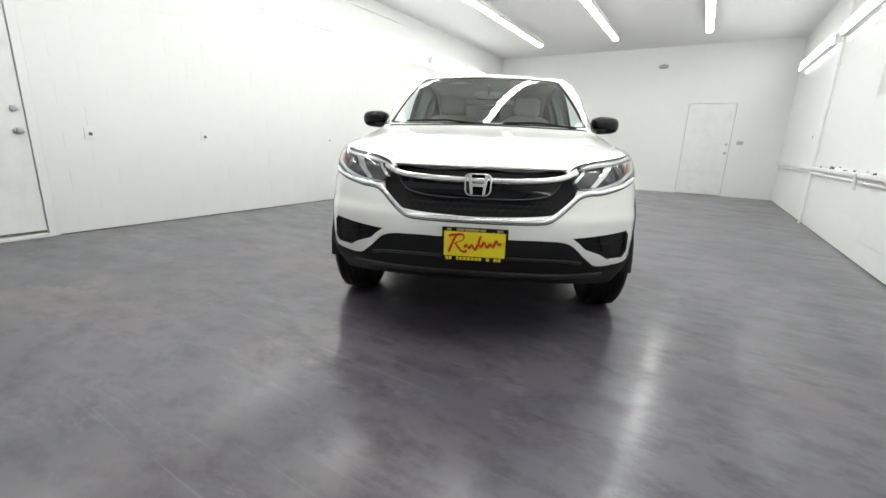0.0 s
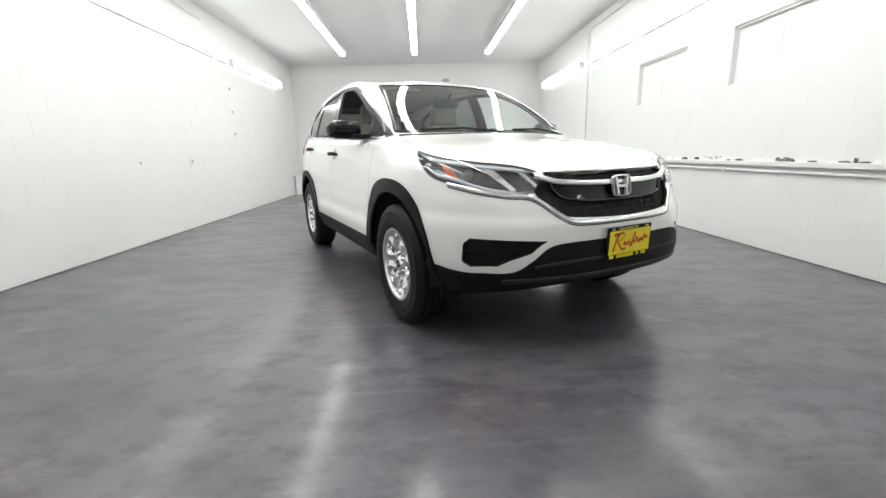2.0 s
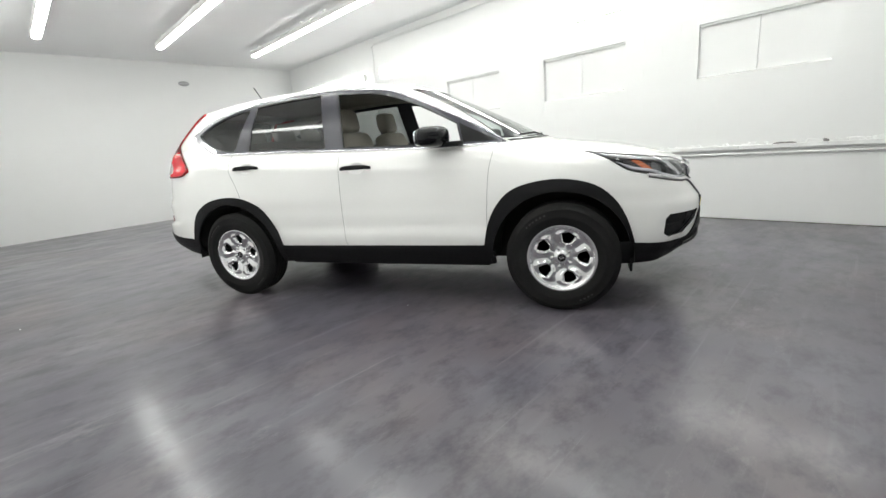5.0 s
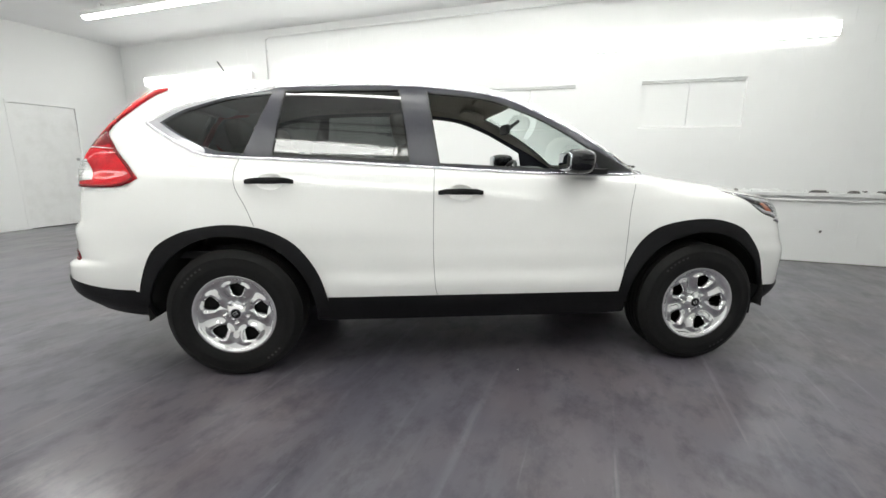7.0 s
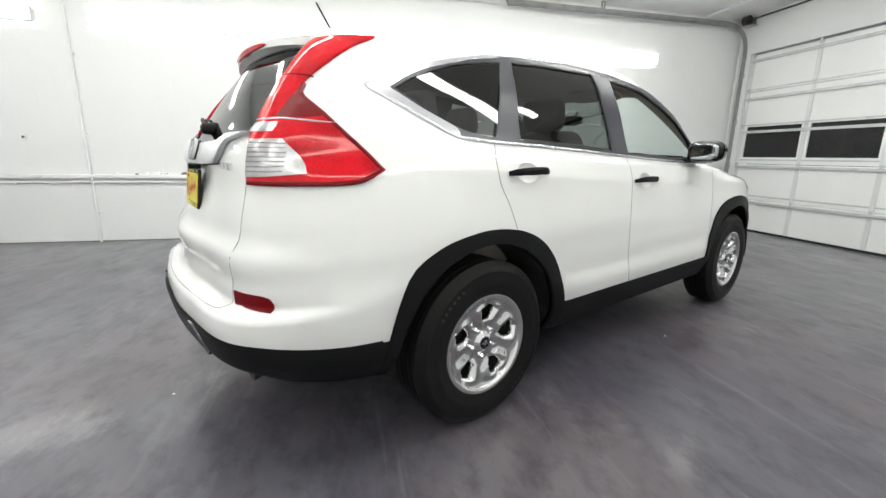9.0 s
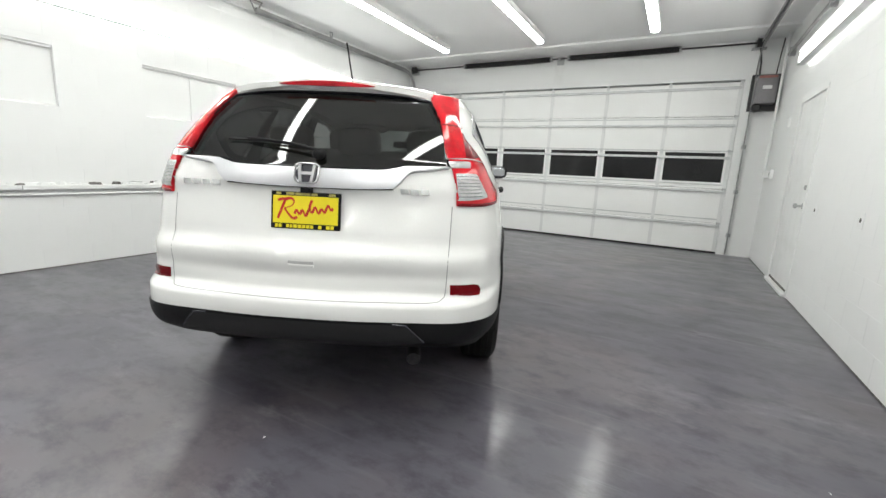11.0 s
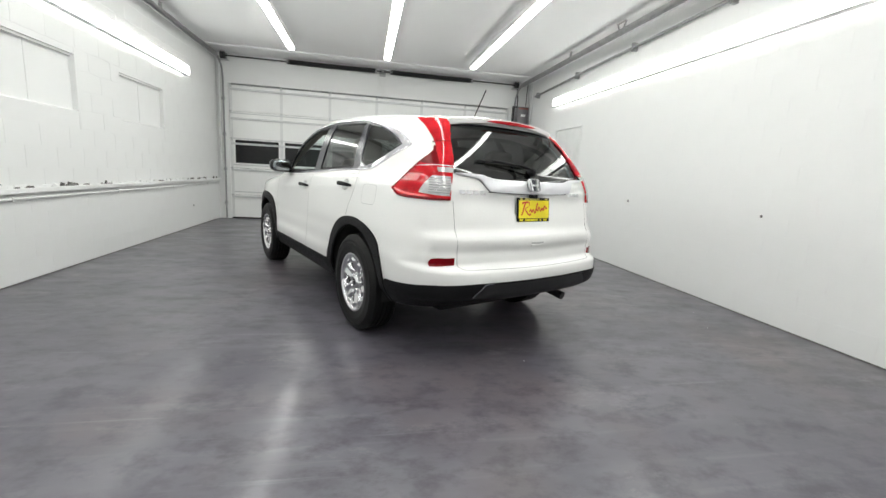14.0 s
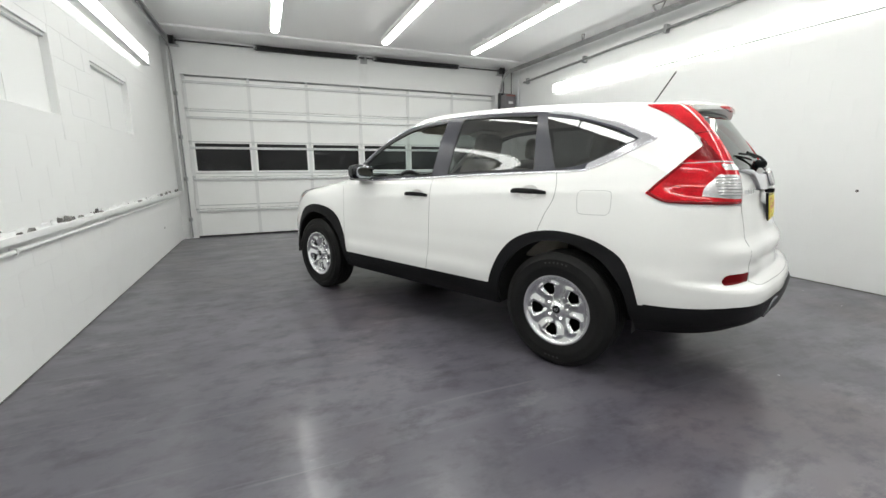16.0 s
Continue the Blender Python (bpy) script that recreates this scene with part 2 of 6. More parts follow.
# south wall round the overhead door
GX0, GX1, GZ = -2.99, 2.94, 2.74
bm = bmesh.new()
box(bm, WEST - THICK, GX0, SOUTH - THICK, SOUTH, 0, TOP)
box(bm, GX1, EAST, SOUTH - THICK, SOUTH, 0, TOP)
box(bm, GX0, GX1, SOUTH - THICK, SOUTH, GZ, TOP)
solid("wall_south", bm, M_WALL, "white painted wall round the overhead door", "wall", "structure")


def closed_window(name, y0, y1):
    """A shut recess: two boards with a seam, a deep head and a sloping sill."""
    e = base(name, pose(0, 0, 0), "shallow window recess boarded over and painted white", "window", "structure", "boarded windows")
    ym = y0 + 0.52 * (y1 - y0)
    for a, b in ((y0, ym - 0.003), (ym + 0.003, y1)):
        bm = bmesh.new()
        box(bm, EAST + 0.055, EAST + 0.1, a, b, WIN_Z[0], WIN_Z[1])
        part("board", bm, M_BLOCK, e)
    bm = bmesh.new()
    vs = [bm.verts.new(p) for p in ((EAST + 0.002, y0, WIN_Z[0] + 0.001), (EAST + 0.056, y0, WIN_Z[0] + 0.02), (EAST + 0.056, y0, WIN_Z[0] + 0.001),
                                    (EAST + 0.002, y1, WIN_Z[0] + 0.001), (EAST + 0.056, y1, WIN_Z[0] + 0.02), (EAST + 0.056, y1, WIN_Z[0] + 0.001))]
    for q in ((0, 1, 2), (3, 5, 4), (0, 3, 4, 1), (1, 4, 5, 2), (0, 2, 5, 3)):
        bm.faces.new([vs[i] for i in q])
    part("sill", bm, M_BLOCK, e)
    bm = bmesh.new()
    box(bm, EAST + 0.02, EAST + 0.053, y0 + 0.002, y1 - 0.002, WIN_Z[1] - 0.022, WIN_Z[1] - 0.002)
    part("lintel", bm, M_TRIM, e)


for i, (a, b) in enumerate(WINDOWS):
    closed_window("window_%d" % (i + 1), a, b)


# overhead door
def overhead_door():
    e = base("overhead_door", pose(0, SOUTH, 0), "white sectional overhead garage door with a row of dark panes", "garage door", "structure")
    cuts = (0.0, 0.5, 1.06, 1.66, 2.2, GZ - 0.02)
    stiles = [GX0 + 0.03 + k * (GX1 - GX0 - 0.06) / 6 for k in range(7)]
    for k, (a, b) in enumerate(zip(cuts, cuts[1:])):
        bm = bmesh.new()
        if k == 2:
            box(bm, GX0, GX1, -0.09, -0.045, a + 0.003, 1.165)
            box(bm, GX0, GX1, -0.09, -0.045, 1.635, b - 0.003)
            for s in stiles:
                box(bm, max(GX0, s - 0.06), min(GX1, s + 0.06), -0.09, -0.045, 1.165, 1.635)
        else:
            box(bm, GX0, GX1, -0.09, -0.045, a + 0.003, b - 0.003, 0.004)
        part("section", bm, M_DOORSKIN, e)
    for a, b in zip(stiles, stiles[1:]):
        bm = bmesh.new()
        box(bm, a + 0.055, b - 0.055, -0.075, -0.066, 1.16, 1.64)
        part("pane", bm, M_PANEGL, e, "dark window pane")
    for z in (0.46, 1.02, 1.555, 2.06, 2.63):
        bm = bmesh.new()
        box(bm, GX0 + 0.02, GX1 - 0.02, -0.043, -0.012, z - 0.02, z + 0.02, 0.006)
        part("strut", bm, M_STRUT, e, "horizontal metal strut")
        if z < 2.6:
            bm = bmesh.new()
            box(bm, GX0 + 0.02, GX1 - 0.02, -0.043, -0.038, z + 0.095, z + 0.115)
            part("lip", bm, M_STRUT, e)
    for s in stiles:
        for a, b in zip(cuts, cuts[1:]):
            bm = bmesh.new()
            x0, x1 = max(GX0 + 0.004, s - 0.028), min(GX1 - 0.004, s + 0.028)
            box(bm, x0, x1, -0.044, -0.036, a + 0.01, b - 0.01)
            part("stile", bm, M_STILE, e)
            bm = bmesh.new()
            box(bm, max(GX0 + 0.01, s - 0.02), min(GX1 - 0.01, s + 0.02), -0.035, -0.028, b - 0.05, b + 0.02)
            part("hinge", bm, M_STRUT, e)
    bm = bmesh.new()
    box(bm, GX0, GX1, -0.085, -0.035, 0.0, 0.03)
    part("bottom_seal", bm, M_BLACKGAP, e)
    for s in (GX0 + 0.01, GX1 - 0.01):
        for z in (0.5, 1.06, 1.66, 2.2):
            bm = bmesh.new()
            lathe(bm, [(-0.03, 0.008), (0.03, 0.008), (0.03, 0.022), (0.05, 0.022)], 12, "x", (s, -0.03, z))
            part("roller", bm, M_GREY, e)


overhead_door()


def spring_set():
    e = base("spring_assembly", pose(0, SOUTH, 3.225), "torsion shaft with two black springs over the garage door", "door spring")
    bm = bmesh.new()
    tube(bm, [(3.02, 0.12, 0), (-3.12, 0.12, 0)], 0.0135, 10)
    part("shaft", bm, M_DARKMETAL, e, "", 40)
    for a, b, sag in ((0.03, 1.77, 0.006), (-2.04, -0.3, 0.006)):
        bm = bmesh.new()
        n = 150
        pts = []
        for i in range(n * 8):
            f = i / (n * 8 - 1)
            ang = i / 8 * 2 * math.pi
            pts.append((a + f * (b - a), 0.12 + 0.042 * math.cos(ang), 0.042 * math.sin(ang) - sag * math.sin(math.pi * f)))
        tube(bm, pts, 0.0068, 5)
        part("spring", bm, M_DARKMETAL, e, "black coiled spring", 60)
        for x in (a, b):
            bm = bmesh.new()
            lathe(bm, [(-0.03, 0.044), (0.03, 0.04)], 14, "x", (x, 0.12, 0))
            part("cone", bm, M_GREY, e, "", 40)
    for x in (2.99, -3.09):
        bm = bmesh.new()
        lathe(bm, [(-0.04, 0.05), (-0.035, 0.075), (-0.02, 0.065), (0.02, 0.062), (0.035, 0.075), (0.04, 0.05)], 20, "x", (x, 0.12, 0))
        part("cable_drum", bm, M_DARKMETAL, e, "", 40)
        bm = bmesh.new()
        box(bm, x - 0.09, x + 0.09, 0.002, 0.15, -0.075, -0.068)
        box(bm, x - 0.05, x + 0.05, 0.002, 0.008, -0.07, 0.07)
        part("bearing_plate", bm, M_GREY, e)
    bm = bmesh.new()
    box(bm, -0.19, -0.06, 0.002, 0.01, -0.08, 0.06)
    lathe(bm, [(-0.02, 0.03), (0.02, 0.03)], 12, "x", (-0.13, 0.12, 0))
    box(bm, -0.135, -0.125, 0.01, 0.13, -0.02, 0.02)
    part("centre_bracket", bm, M_GREY, e)
    bm = bmesh.new()
    box(bm, -0.24, -0.02, 0.0, 0.0015, -0.47, 0.07)
    part("backing_pad", bm, M_TRIM, e, "white painted backing board")


spring_set()


def door_track(x, s, back):
    e = base("door_track", pose(x, 0, 0), "white and grey steel overhead door track with brackets", "door track", "", "door tracks")
    bm = bmesh.new()
    r = 0.34
    pts = [(0, SOUTH + 0.035, 0.02), (0, SOUTH + 0.035, 2.8)]
    pts += [(0, SOUTH + 0.035 + r * (1 - math.cos(a)), 2.8 + 0.36 * math.sin(a)) for a in [k * math.pi / 12 for k in range(1, 7)]]
    pts += [(0, back, 3.165)]
    for a, b in zip(pts, pts[1:]):
        d = (Vector(b) - Vector(a)).normalized()
        nrm = Vector((0, -d.z, d.y)) * 0.034
        q = [Vector(a) + nrm, Vector(a) - nrm, Vector(b) - nrm, Vector(b) + nrm]
        vs = [bm.verts.new(p) for p in q] + [bm.verts.new(p + Vector((s * 0.012, 0, 0))) for p in q]
        for f in ((0, 1, 2, 3), (7, 6, 5, 4), (0, 4, 5, 1), (1, 5, 6, 2), (2, 6, 7, 3), (3, 7, 4, 0)):
            bm.faces.new([vs[i] for i in f])
    part("track_rail", bm, M_TRACK, e)
    bm = bmesh.new()
    box(bm, min(s * 0.012, s * 0.045), max(s * 0.012, s * 0.045), SOUTH + 0.45, back, 3.188, 3.196)
    box(bm, min(s * 0.041, s * 0.045), max(s * 0.041, s * 0.045), SOUTH + 0.45, back, 3.15, 3.188)
    part("angle_iron", bm, M_TRACK, e, "grey angle iron along the track")
    for z in (0.3, 1.0, 1.7, 2.4):
        bm = bmesh.new()
        box(bm, -0.03, 0.03, SOUTH + 0.001, SOUTH + 0.03, z, z + 0.06)
        part("bracket", bm, M_GREY, e)
    for y in (-0.87, -2.3):
        bm = bmesh.new()
        top = 0.1 if y > -1 else 0.03
        for a, b in (((y - top, TOP - 0.002), (y + top, TOP - 0.002)), ((y - top, TOP - 0.002), (y, 3.13)), ((y + top, TOP - 0.002), (y, 3.13))):
            tube(bm, [(0, a[0], a[1]), (0, b[0], b[1])], 0.013, 4)
        part("hanger", bm, M_TRACK, e, "steel ceiling hanger")
    return e


door_track(3.03, -1, -0.85)
door_track(-3.12, 1, 0.9)


def operator():
    e = base("door_operator", pose(-3.27, SOUTH, 2.55), "dark grey jackshaft door operator on the wall", "door opener")
    bm = bmesh.new()
    box(bm, -0.11, 0.15, 0.04, 0.24, -0.2, 0.2, 0.02)
    part("cover", bm, M_BOX, e, "grey plastic motor cover", 40)
    bm = bmesh.new()
    box(bm, -0.17, 0.2, 0.001, 0.06, -0.29, 0.24, 0.006)
    part("back_plate", bm, M_DARKMETAL, e)
    bm = bmesh.new()
    box(bm, -0.09, 0.13, 0.239, 0.246, 0.155, 0.19, 0.004)
    part("label_band", bm, M_RUST, e, "dull red band")
    bm = bmesh.new()
    box(bm, -0.04, 0.07, 0.239, 0.244, 0.0, 0.05)
    part("label_bar", bm, M_TRIM, e, "pale maker's plate")
    bm = bmesh.new()
    lathe(bm, [(0.0, 0.06), (0.1, 0.06), (0.12, 0.04)], 20, "y", (0.1, 0.06, -0.25))
    part("motor", bm, M_DARKMETAL, e, "", 40)
    bm = bmesh.new()
    tube(bm, [(0.12, 0.1, 0.2), (0.13, 0.12, 0.4), (0.17, 0.12, 0.64)], 0.012)
    tube(bm, [(-0.08, 0.1, 0.2), (-0.1, 0.05, 0.5), (-0.12, 0.03, 0.74)], 0.008)
    part("cable", bm, M_DARKMETAL, e, "", 60)


operator()


def flush_door(name, m, w, h, label, handle_side, kick):
    """A flush steel door in a thin frame; local x across, y out of the wall."""
    e = base(name, m, label, "door", "structure")
    bm = bmesh.new()
    box(bm, 0.006, w - 0.006, -0.06, -0.012, 0.012, h - 0.006, 0.002)
    part("leaf", bm, M_TRIM, e)
    bm = bmesh.new()
    box(bm, 0, w, -THICK, -0.07, 0, h)
    part("backing", bm, M_BLACKGAP, e)
    bm = bmesh.new()
    box(bm, -0.045, -0.001, -0.001, 0.007, 0, h + 0.045)
    box(bm, w + 0.001, w + 0.045, -0.001, 0.007, 0, h + 0.045)
    box(bm, -0.001, w + 0.001, -0.001, 0.007, h + 0.001, h + 0.045)
    part("door_frame", bm, M_WALL, e)
    hx = 0.07 if handle_side < 0 else w - 0.07
    bm = bmesh.new()
    lathe(bm, [(-0.012, 0.03), (0.0, 0.03), (0.005, 0.012), (0.04, 0.012), (0.045, 0.026), (0.065, 0.026), (0.072, 0.012)], 18, "y", (hx, 0, 0.97))
    part("door_knob", bm, M_GREY, e, "worn metal door knob", 40)
    bm = bmesh.new()
    lathe(bm, [(-0.012, 0.026), (0.008, 0.026), (0.012, 0.012)], 18, "y", (hx, 0, 1.16))
    part("deadbolt", bm, M_GREY, e, "", 40)
    if kick:
        bm = bmesh.new()
        box(bm, 0.0, w, -0.06, 0.04, 0.001, 0.035, 0.004)
        part("threshold", bm, M_TRIM, e)
        bm = bmesh.new()
        box(bm, 0.01, w - 0.01, -0.011, -0.004, 0.04, 0.062)
        part("kick_strip", bm, M_SCUFF, e)
    return e


flush_door("door_1", pose(WEST, DW1, 0, 0, 0, -90), DW1 - DW0, DWT, "white painted steel side door with a grimy edge", -1, True)
flush_door("door_2", pose(DN1, NORTH, 0, 0, 0, 180), DN1 - DN0, DNT, "white painted flush door in the end wall", -1, False)


# ledge and pipes along the east wall
def ledge():
    e = base("wall_ledge", pose(EAST, 0, 0.812), "white painted timber ledge with peeling dirty top along the wall", "ledge", "structure")
    for a, b in ((SOUTH + 0.02, -1.9), (-1.895, 1.7), (1.705, 4.9), (4.905, NORTH - 0.01)):
        bm = bmesh.new()
        box(bm, -0.055, 0.0, a, b, -0.02, 0.025, 0.005)
        part("board", bm, M_TRIM, e)
    rnd = random.Random(5)
    dark, pale = bmesh.new(), bmesh.new()
    for k in range(230):
        y = rnd.uniform(SOUTH + 0.1, 4.2)
        clump = 0.5 + 0.5 * math.sin(y * 3.1) * math.sin(y * 1.3 + 1)
        if rnd.random() > 0.3 + 0.7 * clump:
            continue
        w, h = rnd.uniform(0.03, 0.22), rnd.uniform(0.012, 0.042)
        x0 = rnd.uniform(-0.052, -0.03)
        bmx = dark if rnd.random() < 0.3 else pale
        n = 7
        ring0 = [(x0 + 0.018 + 0.018 * math.cos(t) * rnd.uniform(0.6, 1.1), y + w * 0.5 * math.sin(t) * rnd.uniform(0.6, 1.1)) for t in [2 * math.pi * i / n for i in range(n)]]
        lo = [bmx.verts.new((px, py, 0.024)) for px, py in ring0]
        hi = [bmx.verts.new((x0 + 0.018 + (px - x0 - 0.018) * 0.7, y + (py - y) * 0.75, 0.025 + h * rnd.uniform(0.5, 1))) for px, py in ring0]
        for i in range(n):
            bmx.faces.new((lo[i], lo[(i + 1) % n], hi[(i + 1) % n], hi[i]))
        bmx.faces.new(hi)
    tagged(part("dirt_flakes", dark, M_SCUFF, e, "dark dirt flakes"), kind="stuff")
    tagged(part("paint_flakes", pale, M_TRIM, e, "peeled white paint flakes"), kind="stuff")


ledge()


def pipe(name, pts, r, label, clips=(), material=M_TRIM):
    e = base(name, pose(0, 0, 0), label, "conduit")
    bm = bmesh.new()
    tube(bm, pts, r, 12)
    part("pipe_run", bm, material, e, "", 50)
    for c in clips:
        bm = bmesh.new()
        box(bm, *c, 0.003)
        part("pipe_clip", bm, material, e)


pipe("low_conduit", [(EAST - 0.024, SOUTH + 0.03, 0.745), (EAST - 0.024, NORTH - 0.02, 0.745)], 0.013, "thin white painted conduit under the ledge",
     [(EAST - 0.04, EAST, y, y + 0.03, 0.725, 0.765) for y in (-4.2, -2.7, -1.2, 0.4, 2.0, 3.6, 5.2, 6.8)])
pipe("drop_pipe", [(EAST - 0.06, 2.17, 0.83), (EAST - 0.055, 2.16, 0.66)], 0.02, "short white pipe end below the ledge")
pipe("wall_conduit", [(EAST - 0.03, 4.42, 0.0), (EAST - 0.03, 4.42, 3.12), (EAST - 0.03, 4.36, 3.17), (EAST - 0.03, -0.8, 3.18)], 0.016, "white painted conduit up the block wall",
     [(EAST - 0.05, EAST, 4.395, 4.445, z, z + 0.03) for z in (0.35, 1.3, 2.2, 2.95)])
pipe("corner_conduit", [(EAST - 0.08, SOUTH + 0.06, 0.85), (EAST - 0.08, SOUTH + 0.06, 3.1)], 0.02, "white painted conduit in the corner")
pipe("corner_conduit", [(WEST + 0.05, SOUTH + 0.3, 1.35), (WEST + 0.05, SOUTH + 0.3, TOP - 0.02)], 0.018, "white painted conduit to the door operator",
     [(WEST, WEST + 0.07, SOUTH + 0.27, SOUTH + 0.33, 1.27, 1.36)])
pipe("high_conduit", [(WEST + 0.05, -4.4, 2.95), (WEST + 0.05, -2.0, 3.02), (WEST + 0.05, 1.5, 3.1)], 0.02, "grimy grey conduit above the wall lamps",
     [(WEST, WEST + 0.07, y, y + 0.05, z - 0.05, z + 0.06) for y, z in ((-4.3, 2.95), (-2.6, 3.0), (-1.0, 3.04), (0.6, 3.08))], M_TRACK)
pipe("high_conduit", [(WEST + 0.04, 3.3, 3.1), (WEST + 0.04, 0.9, 3.1)], 0.013, "thin conduit high on the side wall")


# lamps
def strip_lamp(name, m, length, label, group, wall, up=1):
    """A wrapped twin-tube batten; local y along, z up to the surface."""
    e = base(name, m, label, "strip lamp", "", group)
    bm = bmesh.new()
    w = 0.07 if wall else 0.055
    prof = [(-w, 0.0), (-w, -0.035), (-w * 0.8, -0.06), (0, -0.068), (w * 0.8, -0.06), (w, -0.035), (w, 0.0)]
    rings = [[bm.verts.new((x, y, z)) for x, z in prof] for y in (-length / 2, length / 2)]
    for i in range(len(prof) - 1):
        bm.faces.new((rings[0][i], rings[0][i + 1], rings[1][i + 1], rings[1][i]))
    for r in rings:
        bm.faces.new(r)
    part("diffuser", bm, M_WALLTUBE if wall else M_TUBE, e, "glowing white diffuser", 50)
    bm = bmesh.new()
    k = w - 0.012 if wall else w + 0.012
    box(bm, -k, k, -length / 2, length / 2, 0.001, 0.04, 0.004)
    part("housing", bm, M_HOUSE, e)
    if wall:
        bm = bmesh.new()
        x = up * (w + 0.004)
        box(bm, min(x, x + up * 0.004), max(x, x + up * 0.004), -length / 2, length / 2, -0.082, 0.002)
        part("top_shield", bm, M_HOUSE, e, "white shield along the top")
        bm = bmesh.new()
        x = -up * (w + 0.004)
        box(bm, min(x, x - up * 0.004), max(x, x - up * 0.004), -length / 2, length / 2, -0.08, 0.002)
        part("bottom_shield", bm, M_STRUT, e, "grey metal edge along the bottom")
    for y in (-length / 2, length / 2 - 0.012):
        bm = bmesh.new()
        box(bm, -w - 0.003, w + 0.003, y - 0.001, y + 0.013, -0.05, 0.0005, 0.003)
        part("end_cap", bm, M_HOUSE, e)
    if not wall:
        for x in (-w - 0.008, w + 0.004):
            bm = bmesh.new()
            box(bm, x, x + 0.004, -length / 2, length / 2, -0.036, 0.002)
            part("side_lip", bm, M_HOUSE, e)
        for y in (-length * 0.35, length * 0.35):
            bm = bmesh.new()
            box(bm, -0.03, 0.03, y - 0.03, y + 0.03, 0.04, 0.1)
            part("mount", bm, M_HOUSE, e)
    return e


N_ROW = 4
LEN = (6.15 + 3.48) / N_ROW
for x in (1.49, -0.157, -1.75):
    for k in range(N_ROW):
        strip_lamp("ceiling_lamp", pose(x, -3.48 + LEN * (k + 0.5), TOP - 0.1), LEN - 0.02, "long white fluorescent strip lamp lit under the ceiling", "ceiling lamps", False)
for y0, y1 in ((-3.32, -0.87), (-0.85, 1.64), (1.66, 4.16), (4.72, 7.25)):
    strip_lamp("wall_lamp", pose(EAST - 0.04, (y0 + y1) / 2, 2.6, 0, 90, 0), y1 - y0, "long white fluorescent strip lamp lit on the block wall", "wall lamps", True, -1)
for y0, y1 in ((-3.33, -1.12), (-1.1, 1.39), (1.41, 3.95), (4.2, 6.75)):
    strip_lamp("wall_lamp", pose(WEST + 0.04, (y0 + y1) / 2, 2.65, 0, -90, 0), y1 - y0, "long white fluorescent strip lamp lit on the block wall", "wall lamps", True)


# outlets and small fittings
def outlet(y, plate):
    e = base("wall_outlet", pose(WEST, y, 0.96), "small worn wall outlet with a dark socket" if plate else "dark empty outlet hole in the wall", "outlet", "", "wall outlets")
    if plate:
        bm = bmesh.new()
        box(bm, 0.0, 0.008, -0.05, 0.05, -0.06, 0.06, 0.003)
        part("cover_plate", bm, M_TRIM, e)
    bm = bmesh.new()
    lathe(bm, [(0.0, 0.017), (0.01, 0.017), (0.012, 0.011)] if plate else [(0.0, 0.014), (0.003, 0.014)], 14, "x")
    part("socket", bm, M_SCUFF, e)


e = base("wall_outlet", pose(EAST, 5.05, 1.27), "small worn grey outlet on the block wall", "outlet", "", "wall outlets")
bm = bmesh.new()
box(bm, -0.012, 0.0, -0.03, 0.03, -0.045, 0.045, 0.003)
part("cover_plate", bm, M_TRIM, e)
bm = bmesh.new()
lathe(bm, [(0.0, 0.016), (-0.014, 0.016), (-0.015, 0.008)], 12, "x")
part("socket", bm, M_SCUFF, e)
e = base("wall_plug", pose(EAST, -3.52, 0.377), "small dark plug hole low in the block wall", "plug")
bm = bmesh.new()
lathe(bm, [(0.0, 0.016), (-0.006, 0.015), (-0.008, 0.006)], 12, "x")
part("plug", bm, M_SCUFF, e)
for y, p in ((-1.84, True), (-0.7, True), (1.33, False), (2.48, True)):
    outlet(y, p)

for z, r in ((2.19, 0.016), (1.8, 0.013), (1.42, 0.012)):
    e = base("wall_anchor", pose(WEST, 4.08, z), "small dark metal anchor set in the white wall", "anchor", "", "wall anchors")
    bm = bmesh.new()
    lathe(bm, [(0.0, r), (0.006, r), (0.014, r * 0.5), (0.02, 0.004)], 10, "x")
    part("stud", bm, M_SCUFF, e)
    bm = bmesh.new()
    lathe(bm, [(0.0, 1.7 * r), (0.002, 1.6 * r), (0.003, r)], 12, "x")
    part("washer", bm, M_GREY, e)

e = base("leaning_board", pose(-3.4, 7.3, 0, 0, 0, 63), "small white painted board leaning across the corner", "board")
bm = bmesh.new()
vs = [bm.verts.new((x, y + 0.05 * z, z)) for z in (0.002, 0.5) for x, y in ((0, 0), (0.66, 0), (0.66, 0.018), (0, 0.018))]
for q in ((0, 1, 2, 3), (4, 5, 6, 7), (0, 1, 5, 4), (1, 2, 6, 5), (2, 3, 7, 6), (3, 0, 4, 7)):
    bm.faces.new([vs[i] for i in q])
part("panel", bm, M_WALL, e)
bm = bmesh.new()
box(bm, -0.008, -0.001, 0.001, 0.02, 0.002, 0.49)
part("edge_strip", bm, M_GREY, e, "grey edge strip")
e = base("light_switch", pose(WEST, -4.25, 1.32), "small white switch box by the overhead door", "switch")
bm = bmesh.new()
box(bm, 0, 0.04, -0.045, 0.045, -0.07, 0.07, 0.004)
part("switch_box", bm, M_TRIM, e)
bm = bmesh.new()
box(bm, 0.04, 0.048, -0.014, 0.014, -0.03, 0.03, 0.003)
part("button", bm, M_GREY, e)
e = base("light_switch", pose(WEST, -3.76, 1.97), "small white switch box beside the door", "switch")
bm = bmesh.new()
